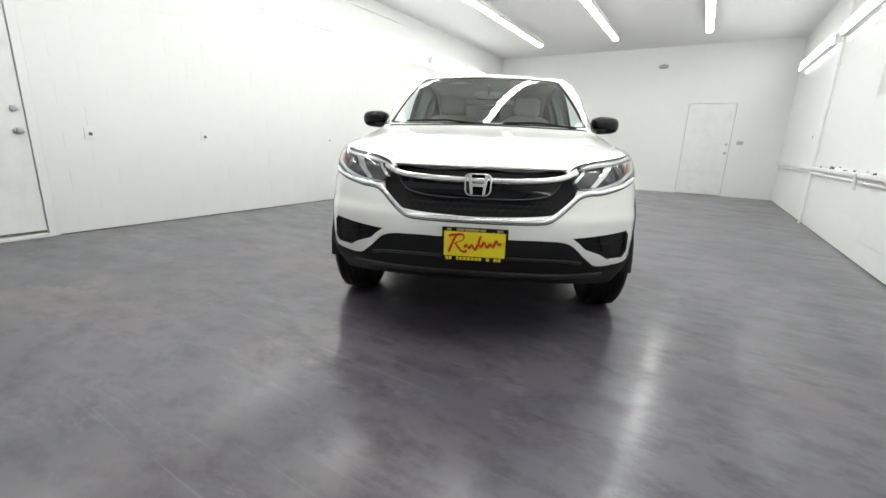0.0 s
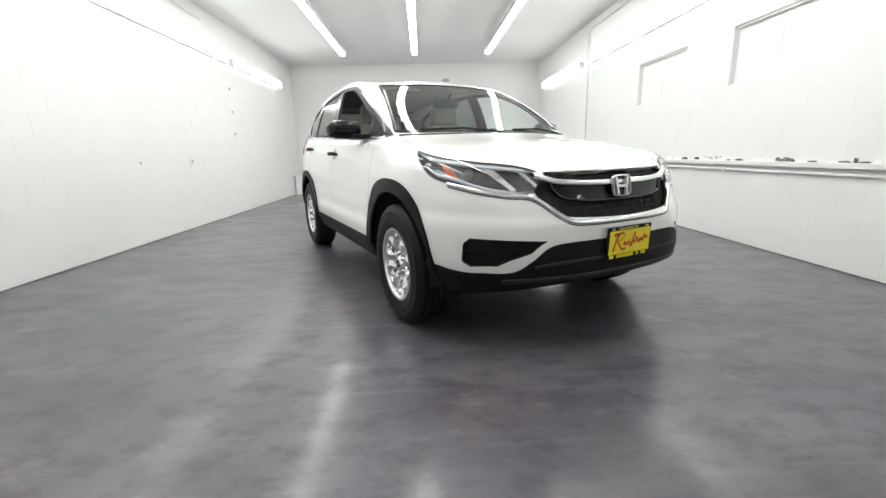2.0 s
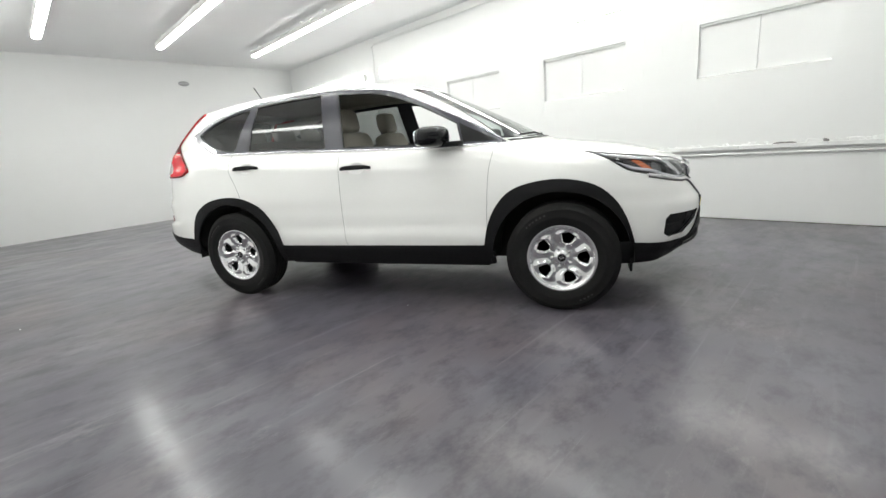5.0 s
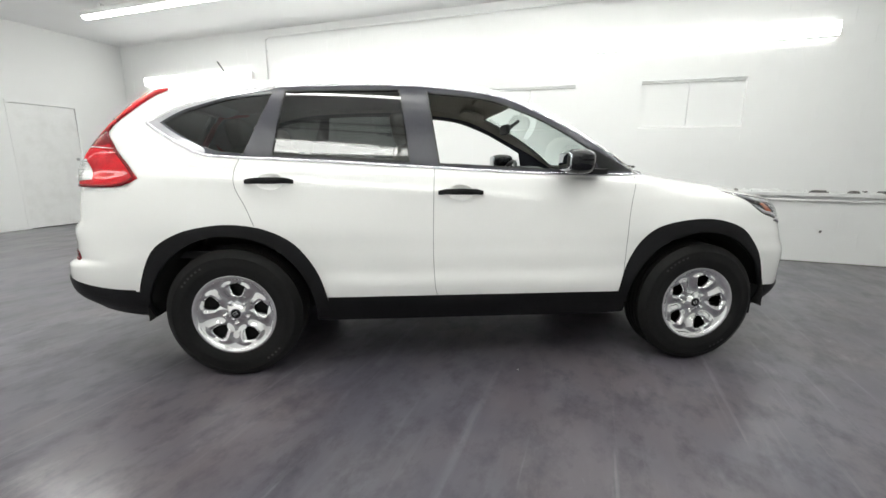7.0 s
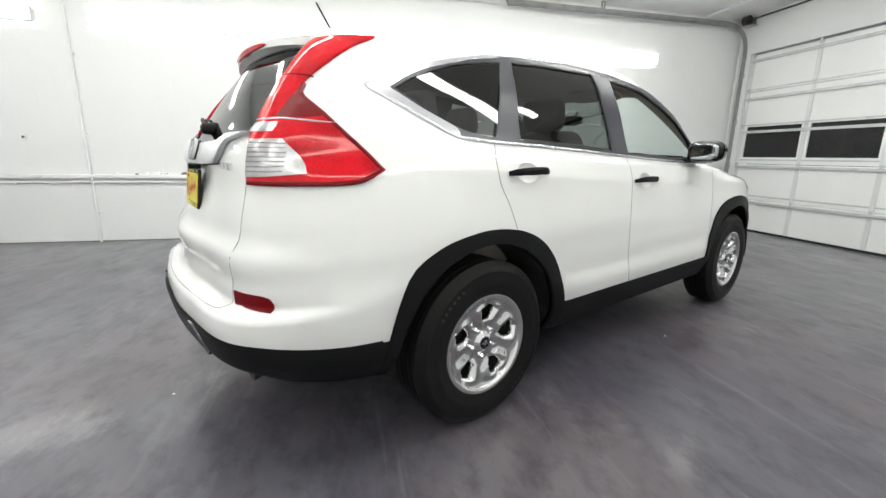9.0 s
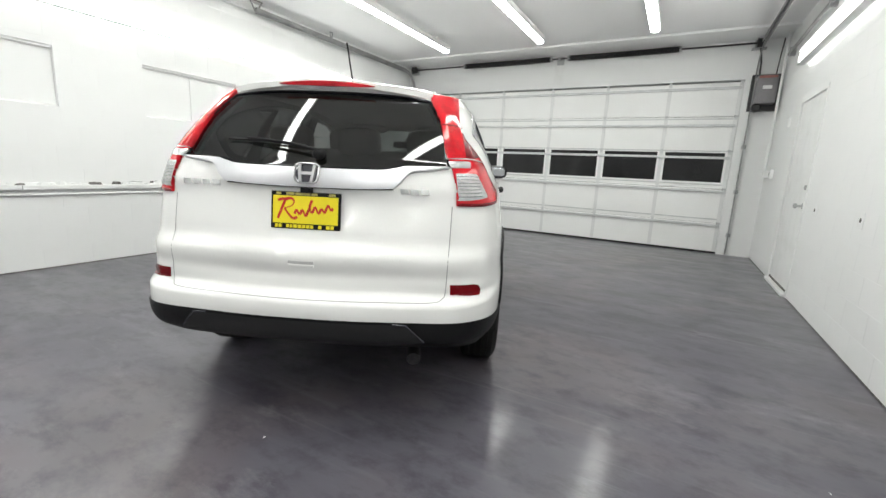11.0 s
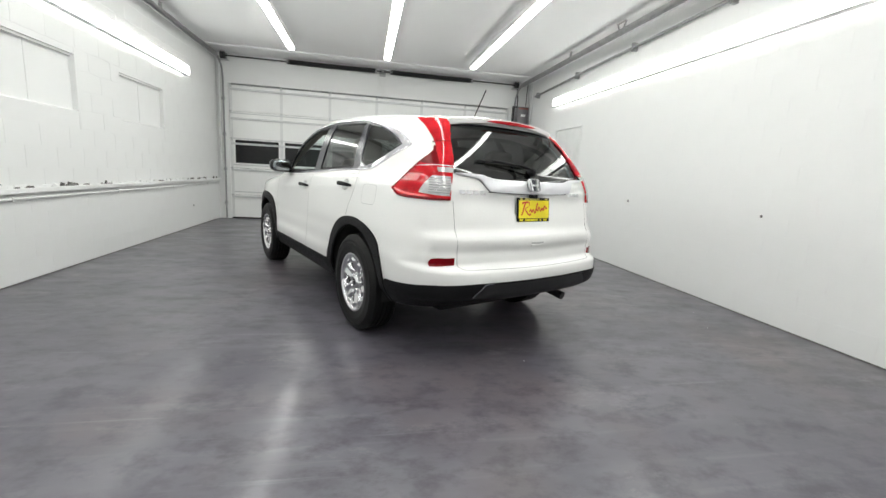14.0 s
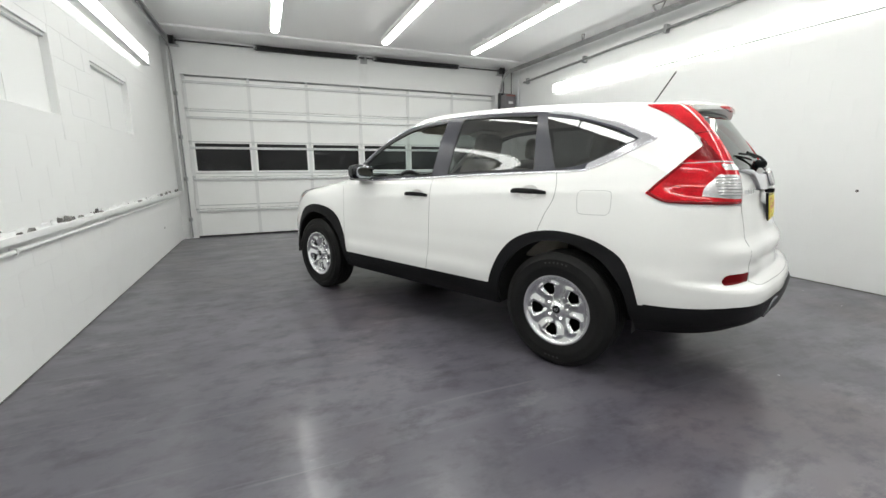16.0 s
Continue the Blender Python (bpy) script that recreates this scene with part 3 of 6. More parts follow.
box(bm, 0, 0.03, -0.04, 0.04, -0.06, 0.06, 0.004)
part("switch_box", bm, M_TRIM, e)
e = base("light_switch", pose(2.4, NORTH, 1.2), "small white switch plate beside the door", "switch")
bm = bmesh.new()
box(bm, -0.06, 0.06, -0.02, 0, -0.04, 0.04, 0.004)
part("switch_box", bm, M_GREY, e)
e = base("wall_vent", pose(0.64, NORTH, 2.88), "small oval grey vent cover high on the wall", "vent")
bm = bmesh.new()
lathe(bm, [(0.0, 0.09), (-0.015, 0.085), (-0.03, 0.05), (-0.032, 0.0)], 24, "y")
bmesh.ops.scale(bm, vec=(1.2, 1, 0.55), verts=bm.verts)
part("cover", bm, M_GREY, e, "", 40)


# scraps on the floor
rnd = random.Random(5)
for x, y in ((-0.755, -0.605), (-0.87, 2.2), (-2.97, 1.26), (-2.75, 1.66)):
    bm = bmesh.new()
    n = 7
    rows = []
    for k in range(n + 1):
        f = k / n
        w = 0.0035 * math.sin(math.pi * min(0.95, f + 0.08)) + 0.001
        rows.append([bm.verts.new((-0.012 + 0.024 * f, v * w, z + 0.004 * math.sin(math.pi * f) * (1 + 0.5 * v))) for v, z in ((-1, 0.0003), (1, 0.0003), (1, 0.0011), (-1, 0.0011))])
    for p, q in zip(rows, rows[1:]):
        for k in range(4):
            bm.faces.new((p[k], p[(k + 1) % 4], q[(k + 1) % 4], q[k]))
    bm.faces.new(rows[0][::-1])
    bm.faces.new(rows[-1])
    bmesh.ops.scale(bm, vec=(0.6, 0.7, 0.8), verts=bm.verts)
    bm.transform(pose(x, y, 0, 0, 0, rnd.uniform(0, 360)))
    tagged(solid("floor_scrap", bm, M_TRIM, "tiny pale curled scrap lying on the floor", "scrap"), group="floor scraps")


for name, x0, x1 in (("baseboard_west", WEST + 0.0005, WEST + 0.005), ("baseboard_east", EAST - 0.005, EAST - 0.0005)):
    runs = ((SOUTH + 0.01, DW0 - 0.08), (DW1 + 0.08, NORTH - 0.01)) if "west" in name else ((SOUTH + 0.2, NORTH - 0.01),)
    bm = bmesh.new()
    for a, b in runs:
        box(bm, x0, x1, a, b, 0.0005, 0.009)
    solid(name, bm, M_SCUFF, "thin grimy joint between wall and floor", "baseboard", "structure")

# ---- the car ----
CAR = base("car", pose(0, 0, 0, 0, 0, 24.8), "clean white compact sport utility car with chrome wheels and black cladding", "car")

# Guide lines of half the body, from the middle of the nose round the driver's side to the middle of the tail, from the floor pan up to the roof.
GUIDES = []


def guide(text):
    GUIDES.append([tuple(float(v) for v in p.split(",")) for p in text.split()])


guide("0,-2.1,0.35 0.4,-2.06,0.345 0.64,-1.92,0.315 0.745,-1.77,0.3 0.82,-1.31,0.3 0.83,-0.88,0.305 0.83,-0.3,0.305 0.83,0.3,0.305 0.83,1,0.305 0.81,1.5,0.32 0.78,1.92,0.35 0.65,2.15,0.39 0.3,2.21,0.4 0,2.225,0.405")
guide("0,-2.18,0.41 0.4,-2.14,0.41 0.68,-1.98,0.42 0.82,-1.77,0.42 0.882,-1.31,0.43 0.88,-0.88,0.43 0.88,-0.3,0.43 0.88,0.3,0.43 0.88,1,0.43 0.875,1.5,0.44 0.84,1.95,0.45 0.69,2.225,0.46 0.33,2.29,0.46 0,2.3,0.46")
guide("0,-2.19,0.62 0.4,-2.15,0.62 0.7,-1.98,0.62 0.84,-1.75,0.62 0.9,-1.31,0.63 0.885,-0.88,0.62 0.885,-0.3,0.62 0.885,0.3,0.62 0.892,1,0.63 0.887,1.5,0.63 0.85,1.96,0.605 0.7,2.235,0.595 0.33,2.305,0.595 0,2.322,0.595")
guide("0,-2.165,0.705 0.4,-2.12,0.705 0.7,-1.95,0.705 0.837,-1.725,0.71 0.897,-1.31,0.725 0.88,-0.88,0.71 0.879,-0.3,0.71 0.881,0.3,0.715 0.891,1,0.725 0.886,1.5,0.73 0.845,1.955,0.7 0.7,2.2,0.7 0.33,2.232,0.7 0,2.248,0.7")
guide("0,-2.13,0.79 0.4,-2.08,0.79 0.7,-1.92,0.79 0.835,-1.7,0.8 0.895,-1.31,0.82 0.875,-0.88,0.8 0.872,-0.3,0.8 0.877,0.3,0.81 0.89,1,0.82 0.885,1.5,0.83 0.834,1.95,0.82 0.7,2.192,0.8 0.33,2.238,0.8 0,2.253,0.8")
guide("0,-2.07,0.905 0.38,-2.02,0.905 0.67,-1.86,0.935 0.8,-1.65,0.955 0.86,-1.31,0.96 0.852,-0.88,0.96 0.852,-0.3,0.97 0.857,0.3,0.985 0.862,1,1 0.855,1.5,1.01 0.802,1.95,1.01 0.68,2.15,1 0.32,2.175,1 0,2.17,1")
guide("0,-1.7,1.02 0.36,-1.68,1.015 0.6,-1.58,1.015 0.7,-1.42,1.025 0.79,-1.2,1.035 0.825,-0.9,1.05 0.832,-0.3,1.07 0.837,0.3,1.08 0.84,1,1.1 0.828,1.5,1.12 0.767,1.95,1.11 0.665,2.14,1.1 0.32,2.165,1.1 0,2.16,1.1")
guide("0,-1.12,1.125 0.36,-1.09,1.12 0.6,-1.01,1.115 0.7,-0.94,1.115 0.77,-0.86,1.11 0.797,-0.6,1.11 0.802,-0.2,1.125 0.803,0.3,1.145 0.803,1,1.175 0.787,1.5,1.22 0.747,1.91,1.22 0.655,2.1,1.2 0.32,2.125,1.19 0,2.125,1.185")
guide("0,-0.68,1.36 0.34,-0.66,1.355 0.56,-0.61,1.34 0.655,-0.6,1.348 0.697,-0.555,1.35 0.726,-0.42,1.38 0.737,-0.08,1.392 0.740,0.3,1.39 0.737,1,1.39 0.726,1.45,1.38 0.675,1.79,1.38 0.592,1.98,1.36 0.31,2.02,1.36 0,2.025,1.36")
guide("0,-0.3,1.54 0.32,-0.28,1.535 0.5,-0.25,1.52 0.582,-0.25,1.518 0.627,-0.215,1.522 0.65,-0.095,1.547 0.654,0.1,1.565 0.655,0.4,1.57 0.65,0.95,1.555 0.642,1.35,1.53 0.615,1.66,1.515 0.52,1.84,1.5 0.3,1.9,1.505 0,1.915,1.51")
guide("0,-0.05,1.6 0.28,-0.03,1.595 0.45,0,1.58 0.525,0,1.585 0.545,0.04,1.59 0.558,0.1,1.595 0.56,0.23,1.603 0.56,0.5,1.607 0.56,0.95,1.6 0.55,1.3,1.58 0.53,1.56,1.562 0.45,1.7,1.557 0.25,1.75,1.567 0,1.76,1.572")
guide("0,0.25,1.632 0,0.27,1.632 0,0.3,1.634 0,0.33,1.635 0,0.37,1.636 0,0.42,1.637 0,0.5,1.638 0,0.62,1.638 0,0.9,1.634 0,1.1,1.626 0,1.3,1.615 0,1.4,1.608 0,1.45,1.604 0,1.47,1.602")

NET = np.array(GUIDES)
FLIP = np.array((-1.0, 1.0, 1.0))


def tuck(net):
    """Rounds the tail in plan: the rear corners lie further forward than the middle."""
    x, y, z = net[..., 0], net[..., 1], net[..., 2]
    k = np.clip((y - 1.5) / 0.5, 0, 1) ** 2
    high = np.clip((z - 1.2) / 0.25, 0, 1)
    low = np.clip((0.66 - z) / 0.06, 0, 1)
    net[..., 1] = y - k * (1 - 0.7 * high) * (1 - 0.6 * low) * 0.036 * (np.minimum(x, 0.72) / 0.7) ** 2
    rear = np.clip((y - 1.4) / 0.45, 0, 1) ** 1.5
    net[..., 0] = x * (1 - 0.01 * k * (1 - high) * (1 - low) - 0.042 * rear * np.clip((z - 1.05) / 0.25, 0, 1))


tuck(NET)


def catmull(p, n):
    """Points along a smooth curve through p[1:-1], n steps a span, on the first axis."""
    out = []
    for i in range(1, len(p) - 2):
        a, b, c, d = p[i - 1], p[i], p[i + 1], p[i + 2]
        for k in range(n + (i == len(p) - 3)):
            t = k / n
            out.append(0.5 * (2 * b + (c - a) * t + (2 * a - 5 * b + 4 * c - d) * t * t + (3 * b - a - 3 * c + d) * t ** 3))
    return np.array(out)


def body_grid(nu=11, nv=9):
    rows = np.concatenate([2 * NET[:1] - NET[1:2], NET, NET[-2:-1] * FLIP])
    g = catmull(rows, nv)
    cols = g.transpose(1, 0, 2)
    cols = np.concatenate([cols[1:2] * FLIP, cols, cols[-2:-1] * FLIP])
    return catmull(cols, nu)


def smooth(a, b, v):
    t = np.clip((v - a) / (b - a), 0, 1)
    return t * t * (3 - 2 * t)


def straighten(g, keep):
    """Flattens a glass: between its lower and upper edge each rib follows one shallow bow."""
    t = np.linspace(0, 1, 19)[:, None]
    for i in range(g.shape[0]):
        if keep(i) > 0:
            a, m, b = g[i, 63].copy(), g[i, 72].copy(), g[i, 81].copy()
            bow = a * (2 * t - 1) * (t - 1) + 4 * m * t * (1 - t) + b * t * (2 * t - 1)
            g[i, 63:82] += keep(i) * (bow - g[i, 63:82])


def crease(g):
    """Pressed lines: along the doors at the handles, over the sills, and the shelf across the tailgate."""
    x, y, z = g[..., 0].copy(), g[..., 1].copy(), g[..., 2].copy()
    side = smooth(0.70, 0.80, x)
    s = z - (0.996 + 0.056 * (y - 0.1))
    ridge = np.exp(-(np.sqrt(s * s + 0.0001)) / np.where(s > 0, 0.045, 0.10)) * smooth(-0.95, -0.4, y) * smooth(1.85, 1.45, y)
    flare = smooth(0.585, 0.5, z) * smooth(-0.86, -0.8, y) * smooth(0.86, 0.8, y)
    g[..., 0] += side * (0.011 * ridge + 0.012 * flare)
    tail = smooth(1.95, 2.1, y)
    up = np.where(z > 0.855, -0.012 * np.exp(-(z - 0.855) / 0.06), 0)
    shelf = np.where(z <= 0.855, -0.012 + 0.022 * smooth(0.855, 0.79, z) - 0.010 * smooth(0.77, 0.66, z) + 0.0, 0)
    low = smooth(0.60, 0.66, z)
    g[..., 1] += tail * low * (up + shelf)
    g[..., 1] -= 0.062 * smooth(1.85, 2.1, y) * (smooth(0.606, 0.648, z) - smooth(0.595, 0.70, z)) * (z < 0.70)


GRID = body_grid()
straighten(GRID, lambda i: float(smooth(46, 34, i)))
straighten(GRID, lambda i: float(smooth(112, 124, i)))


def bow(g, mid, edge):
    """Makes a glass bow evenly from its middle to its edge."""
    step = 1 if edge > mid else -1
    for j in range(63, 82):
        m, e = g[mid, j].copy(), g[edge, j].copy()
        for i in range(mid, edge + step, step):
            k = (g[i, j, 0] / e[0]) ** 2
            g[i, j, 1:] = m[1:] + (e[1:] - m[1:]) * k


bow(GRID, 0, 33)
bow(GRID, GRID.shape[0] - 1, GRID.shape[0] - 1 - 22)
crease(GRID)
GRID[0, :, 0] = 0
GRID[-1, :, 0] = 0
GRID[:, -1, 0] = 0
from mathutils.bvhtree import BVHTree

M_PAINT = mat("pearl_white_paint", (0.84, 0.84, 0.825), 0.32, grain=0.004, spots=(0.82, 0.82, 0.81), spot_scale=2, spot_amount=0.3, coat=1.0)
M_LINER = mat("beige_headliner", (0.50, 0.48, 0.44), 0.9, grain=0.08, bump=0.1)
M_CHROME = mat("chrome", (0.86, 0.865, 0.87), 0.07, 1.0, grain=0.0, spots=(0.78, 0.78, 0.79), spot_amount=0.3)
M_WHEEL = mat("bright_wheel_finish", (0.74, 0.745, 0.75), 0.06, 1.0, grain=0.02, spots=(0.55, 0.55, 0.56), spot_scale=14, spot_amount=0.5, bump=0.12, bump_scale=30)
M_SATIN = mat("satin_silver", (0.68, 0.68, 0.71), 0.3, 0.45, grain=0.01)
M_BRUSHED = mat("brushed_silver", (0.36, 0.36, 0.38), 0.25, 0.85, grain=0.01)
M_WINTRIM = mat("dull_bright_trim", (0.58, 0.58, 0.61), 0.18, 0.8, grain=0.01)
M_PLASTIC = mat("black_textured_plastic", (0.010, 0.010, 0.011), 0.5, spec=0.15, grain=0.15, grain_scale=300, bump=0.25, bump_scale=400)
M_GLOSS = mat("gloss_black", (0.006, 0.006, 0.008), 0.04, spec=0.3, grain=0.02)
M_PILLAR = mat("dark_grey_pillar_film", (0.05, 0.05, 0.062), 0.25, grain=0.03)
M_SEAM = mat("panel_seam", (0.27, 0.27, 0.27), 0.8)
M_GRIP = mat("grey_grip_shade_and_seam", (0.5, 0.5, 0.5), 0.6)
M_GASKET = mat("black_gasket", (0.02, 0.02, 0.02), 0.7)
M_SCREEN = pane("green_tinted_screen", (0.80, 0.89, 0.86))
M_TINT = pane("privacy_glass", (0.24, 0.255, 0.25))
M_TINTDARK = pane("dark_privacy_glass", (0.13, 0.138, 0.135))
M_LENS = pane("lamp_cover", (0.94, 0.95, 0.96))
M_RED = mat("red_lamp_plastic", (0.60, 0.011, 0.020), 0.07, spec=0.3, spots=(0.25, 0.003, 0.007), spot_scale=7, spot_amount=0.9, grain=0.12, grain_scale=140)
M_DARKRED = mat("deep_red_plastic", (0.16, 0.002, 0.005), 0.2, spec=0.2, bump=0.2, bump_scale=220)
M_WHITELENS = mat("ribbed_clear_lens", (0.56, 0.55, 0.55), 0.2, 0.25, coat=0.6, spots=(0.34, 0.33, 0.33), spot_scale=22, spot_amount=0.7)
M_AMBER = mat("amber_plastic", (0.62, 0.13, 0.03), 0.3, coat=0.5)
M_BOWL = mat("dark_lamp_bowl", (0.07, 0.071, 0.075), 0.25, 0.6, spots=(0.36, 0.36, 0.38), spot_scale=14, spot_amount=0.7)
M_GUIDE = mat("pale_light_guide", (0.62, 0.63, 0.64), 0.2, 0.1, coat=0.6, spots=(0.45, 0.45, 0.46), spot_scale=30, spot_amount=0.5)
M_FIN = mat("dark_lamp_inner", (0.05, 0.05, 0.055), 0.25, 0.5, spots=(0.22, 0.22, 0.23), spot_scale=16, spot_amount=0.8)
M_TYRE = mat("tyre_rubber", (0.010, 0.010, 0.010), 0.55, spec=0.18, grain=0.12, bump=0.2, bump_scale=90, spots=(0.014, 0.0135, 0.013), spot_scale=8, spot_amount=0.7)
M_WELL = mat("wheel_well_felt", (0.012, 0.012, 0.012), 0.9)
M_SEAT = mat("beige_seat_cloth", (0.37, 0.345, 0.30), 0.9, grain=0.1, grain_scale=200, bump=0.3, bump_scale=200)
M_DASH = mat("black_dash_plastic", (0.03, 0.03, 0.032), 0.6, bump=0.2, bump_scale=200)
M_DASHLOW = mat("beige_trim_plastic", (0.40, 0.37, 0.33), 0.6)
M_YELLOW = mat("yellow_plate", (0.88, 0.74, 0.02), 0.35, grain=0.02)
M_FADED = mat("worn_yellow_print", (0.45, 0.40, 0.12), 0.5, spots=(0.1, 0.1, 0.08), spot_scale=120, spot_amount=0.8)
M_REDINK = mat("red_print", (0.6, 0.03, 0.02), 0.45)
M_MIRROR = mat("mirror_glass", (0.42, 0.44, 0.46), 0.02, 1.0, grain=0)
M_BADGE = mat("bright_badge", (0.78, 0.78, 0.79), 0.16, 0.55, grain=0.0)
M_SKID = mat("grey_skid_plate", (0.02, 0.02, 0.021), 0.5, spec=0.3, grain=0.05)

NU, NV = GRID.shape[0], GRID.shape[1]
FULL = np.concatenate([GRID[::-1] * FLIP, GRID[1:]])
NF = FULL.shape[0]
SKIN = BVHTree.FromPolygons([Vector(p) for p in FULL.reshape(-1, 3)],
                            [(i * NV + j, (i + 1) * NV + j, (i + 1) * NV + j + 1, i * NV + j + 1) for i in range(NF - 1) for j in range(NV - 1)])
LAMP_T, TAIL_T = Vector((0.77, 0.64, 0)), Vector((0.77, -0.64, 0))
VIEWS = {  # flat views used to draw outlines on the skin: across, up, towards the car, and which faces belong
    "side": (Vector((0, 1, 0)), Vector((0, 0, 1)), Vector((-1, 0, 0)), lambda c, n: c.x > 0.3 and n.x > 0.12),
    "front": (Vector((1, 0, 0)), Vector((0, 0, 1)), Vector((0, 1, 0)), lambda c, n: c.y < -0.1 and n.y < -0.1),
    "rear": (Vector((1, 0, 0)), Vector((0, 0, 1)), Vector((0, -1, 0)), lambda c, n: c.y > 1.4 and n.y > 0.08),
    "top": (Vector((1, 0, 0)), Vector((0, 1, 0)), Vector((0, 0, -1)), lambda c, n: n.z > 0.25),
    "lamp": (LAMP_T, Vector((0, 0, 1)), Vector((-0.64, 0.77, 0)), lambda c, n: c.y < -1.2 and c.x > 0.3),
    "tail": (TAIL_T, Vector((0, 0, 1)), Vector((-0.64, -0.77, 0)), lambda c, n: c.y > 1.4 and c.x > 0.3),
}


def curve(text, n=7):
    """'a b c | c d | d a': smooth runs of points, with a corner at each bar. Points are 2 or 3 numbers."""
    out = []
    for run in text.split("|"):
        p = [np.array([float(v) for v in q.split(",")]) for q in run.split()]
        if len(p) < 3:
            out += p[:-1]
            continue
        out += list(catmull([2 * p[0] - p[1]] + p + [2 * p[-1] - p[-2]], n)[:-1])
    return out


def flat(points, view):
    a, b = VIEWS[view][0], VIEWS[view][1]
    return [(Vector(p).dot(a), Vector(p).dot(b)) if len(p) == 3 else (float(p[0]), float(p[1])) for p in points]


def inside(u, v, poly):
    hit = False
    for (a, b), (c, d) in zip(poly, poly[1:] + poly[:1]):
        if (b > v) != (d > v) and u < (c - a) * (v - b) / (d - b) + a:
            hit = not hit
    return hit


def score(bm, poly, view):
    """Cuts the faces of a skin along an outline and returns the faces inside it."""
    a, b, _, ok = VIEWS[view]
    us, vs = [p[0] for p in poly], [p[1] for p in poly]

    def span(f):
        q = [(v.co.dot(a), v.co.dot(b)) for v in f.verts]
        return min(p[0] for p in q), max(p[0] for p in q), min(p[1] for p in q), max(p[1] for p in q)

    live = {}
    for f in bm.faces:
        if ok(f.calc_center_median(), f.normal):
            s = span(f)
            if s[1] > min(us) and s[0] < max(us) and s[3] > min(vs) and s[2] < max(vs):
                live[f] = s
    for (u0, v0), (u1, v1) in zip(poly, poly[1:] + poly[:1]):
        lo_u, hi_u, lo_v, hi_v = min(u0, u1) - 1e-4, max(u0, u1) + 1e-4, min(v0, v1) - 1e-4, max(v0, v1) + 1e-4
        if hi_u - lo_u + hi_v - lo_v < 5e-4:
            continue
        near = [f for f, s in live.items() if s[1] > lo_u and s[0] < hi_u and s[3] > lo_v and s[2] < hi_v]
        if not near:
            continue
        no = a * (v1 - v0) - b * (u1 - u0)
        es = {e for f in near for e in f.edges}
        vv = {v for f in near for v in f.verts}
        for f in near:
            del live[f]
        res = bmesh.ops.bisect_plane(bm, geom=list(vv) + list(es) + near, plane_co=a * u0 + b * v0, plane_no=no, dist=1e-5)
        for f in [g for g in res["geom"] if isinstance(g, bmesh.types.BMFace)] + [f for f in near if f.is_valid]:
            if f.is_valid:
                live[f] = span(f)
    out = []
    for f in live:
        c = f.calc_center_median()
        if inside(c.dot(a), c.dot(b), poly):
            out.append(f)
    return out


def skin_bm(keep=None):
    bm = bmesh.new()
    vs = [[bm.verts.new(p) for p in col] for col in GRID]
    for a, b in zip(vs, vs[1:]):
        for i in range(len(a) - 1):
            q = [a[i].co, b[i].co, b[i + 1].co, a[i + 1].co]
            c = (q[0] + q[1] + q[2] + q[3]) / 4
            if keep is None or keep(c):
                try:
                    bm.faces.new((a[i], b[i], b[i + 1], a[i + 1]))
                except ValueError:
                    pass
    for v in [v for v in bm.verts if not v.link_faces]:
        bm.verts.remove(v)
    bm.normal_update()
    return bm


def shell_mesh(name, faces, normals, lift, depth, mats, both, flip_side=False, ease=0.0):
    """A panel from skin faces: its outer face lifted off the skin, an inner face and a rim. both: mirrored across the middle into one mesh."""
    ids, verts, nrm, polys, mi = {}, [], [], [], []
    for f in faces:
        for v in f.verts:
            if v not in ids:
                ids[v] = len(verts)
                verts.append(v.co + lift * normals[v])
                nrm.append(normals[v])
    n = len(verts)
    if ease:  # a glass that bends less than the skin round it
        mid, way = sum(verts, Vector()) / n, sum(nrm, Vector()).normalized()
        verts = [v - ease * way * (v - mid).dot(way) - 0.004 * way for v in verts]
        nrm = [(way * ease + q.normalized() * (1 - ease)).normalized() for q in nrm]
    count = {}
    for f in faces:
        q = [ids[v] for v in f.verts]
        polys.append(q)
        mi.append(0)
        for i, k in zip(q, q[1:] + q[:1]):
            count[(i, k)] = 1
    if depth:
        src = {i: v for v, i in ids.items()}
        verts += [src[i].co + (lift - depth) * normals[src[i]] for i in range(n)]
        nrm += [-normals[src[i]] for i in range(n)]
        for q in list(polys):
            polys.append([i + n for i in q[::-1]])
            mi.append(1 if len(mats) > 1 else 0)
        rim = [(i, k) for i, k in count if (k, i) not in count]
        for i, k in rim:
            if both and abs(verts[i].x) < 1e-4 and abs(verts[k].x) < 1e-4:
                continue
            polys.append([k, i, i + n, k + n])
            mi.append(0)
    if both or flip_side:
        m = len(verts)
        mv = [Vector((-v.x, v.y, v.z)) for v in verts]
        mn = [Vector((-v.x, v.y, v.z)) for v in nrm]
        if both:
            polys = polys + [[i + m for i in q[::-1]] for q in polys]
            verts, nrm, mi = verts + mv, nrm + mn, mi + mi
        else:
            polys = [q[::-1] for q in polys]
            verts, nrm = mv, mn
    me = bpy.data.meshes.new(name)
    me.from_pydata(verts, [], polys)
    for x in mats:
        me.materials.append(x)
    me.polygons.foreach_set("material_index", mi)
    me.shade_smooth()
    me.normals_split_custom_set_from_vertices([tuple(v.normalized()) if v.length else (0, 0, 1) for v in nrm])
    return me


def panel(name, faces, normals, mats, parent, label="", lift=0.0, depth=0.015, both=False, flip_side=False, ease=0.0):
    ob = new(name, shell_mesh(name, faces, normals, lift, depth, mats, both, flip_side, ease))
    ob.parent = parent
    return tagged(ob, label)


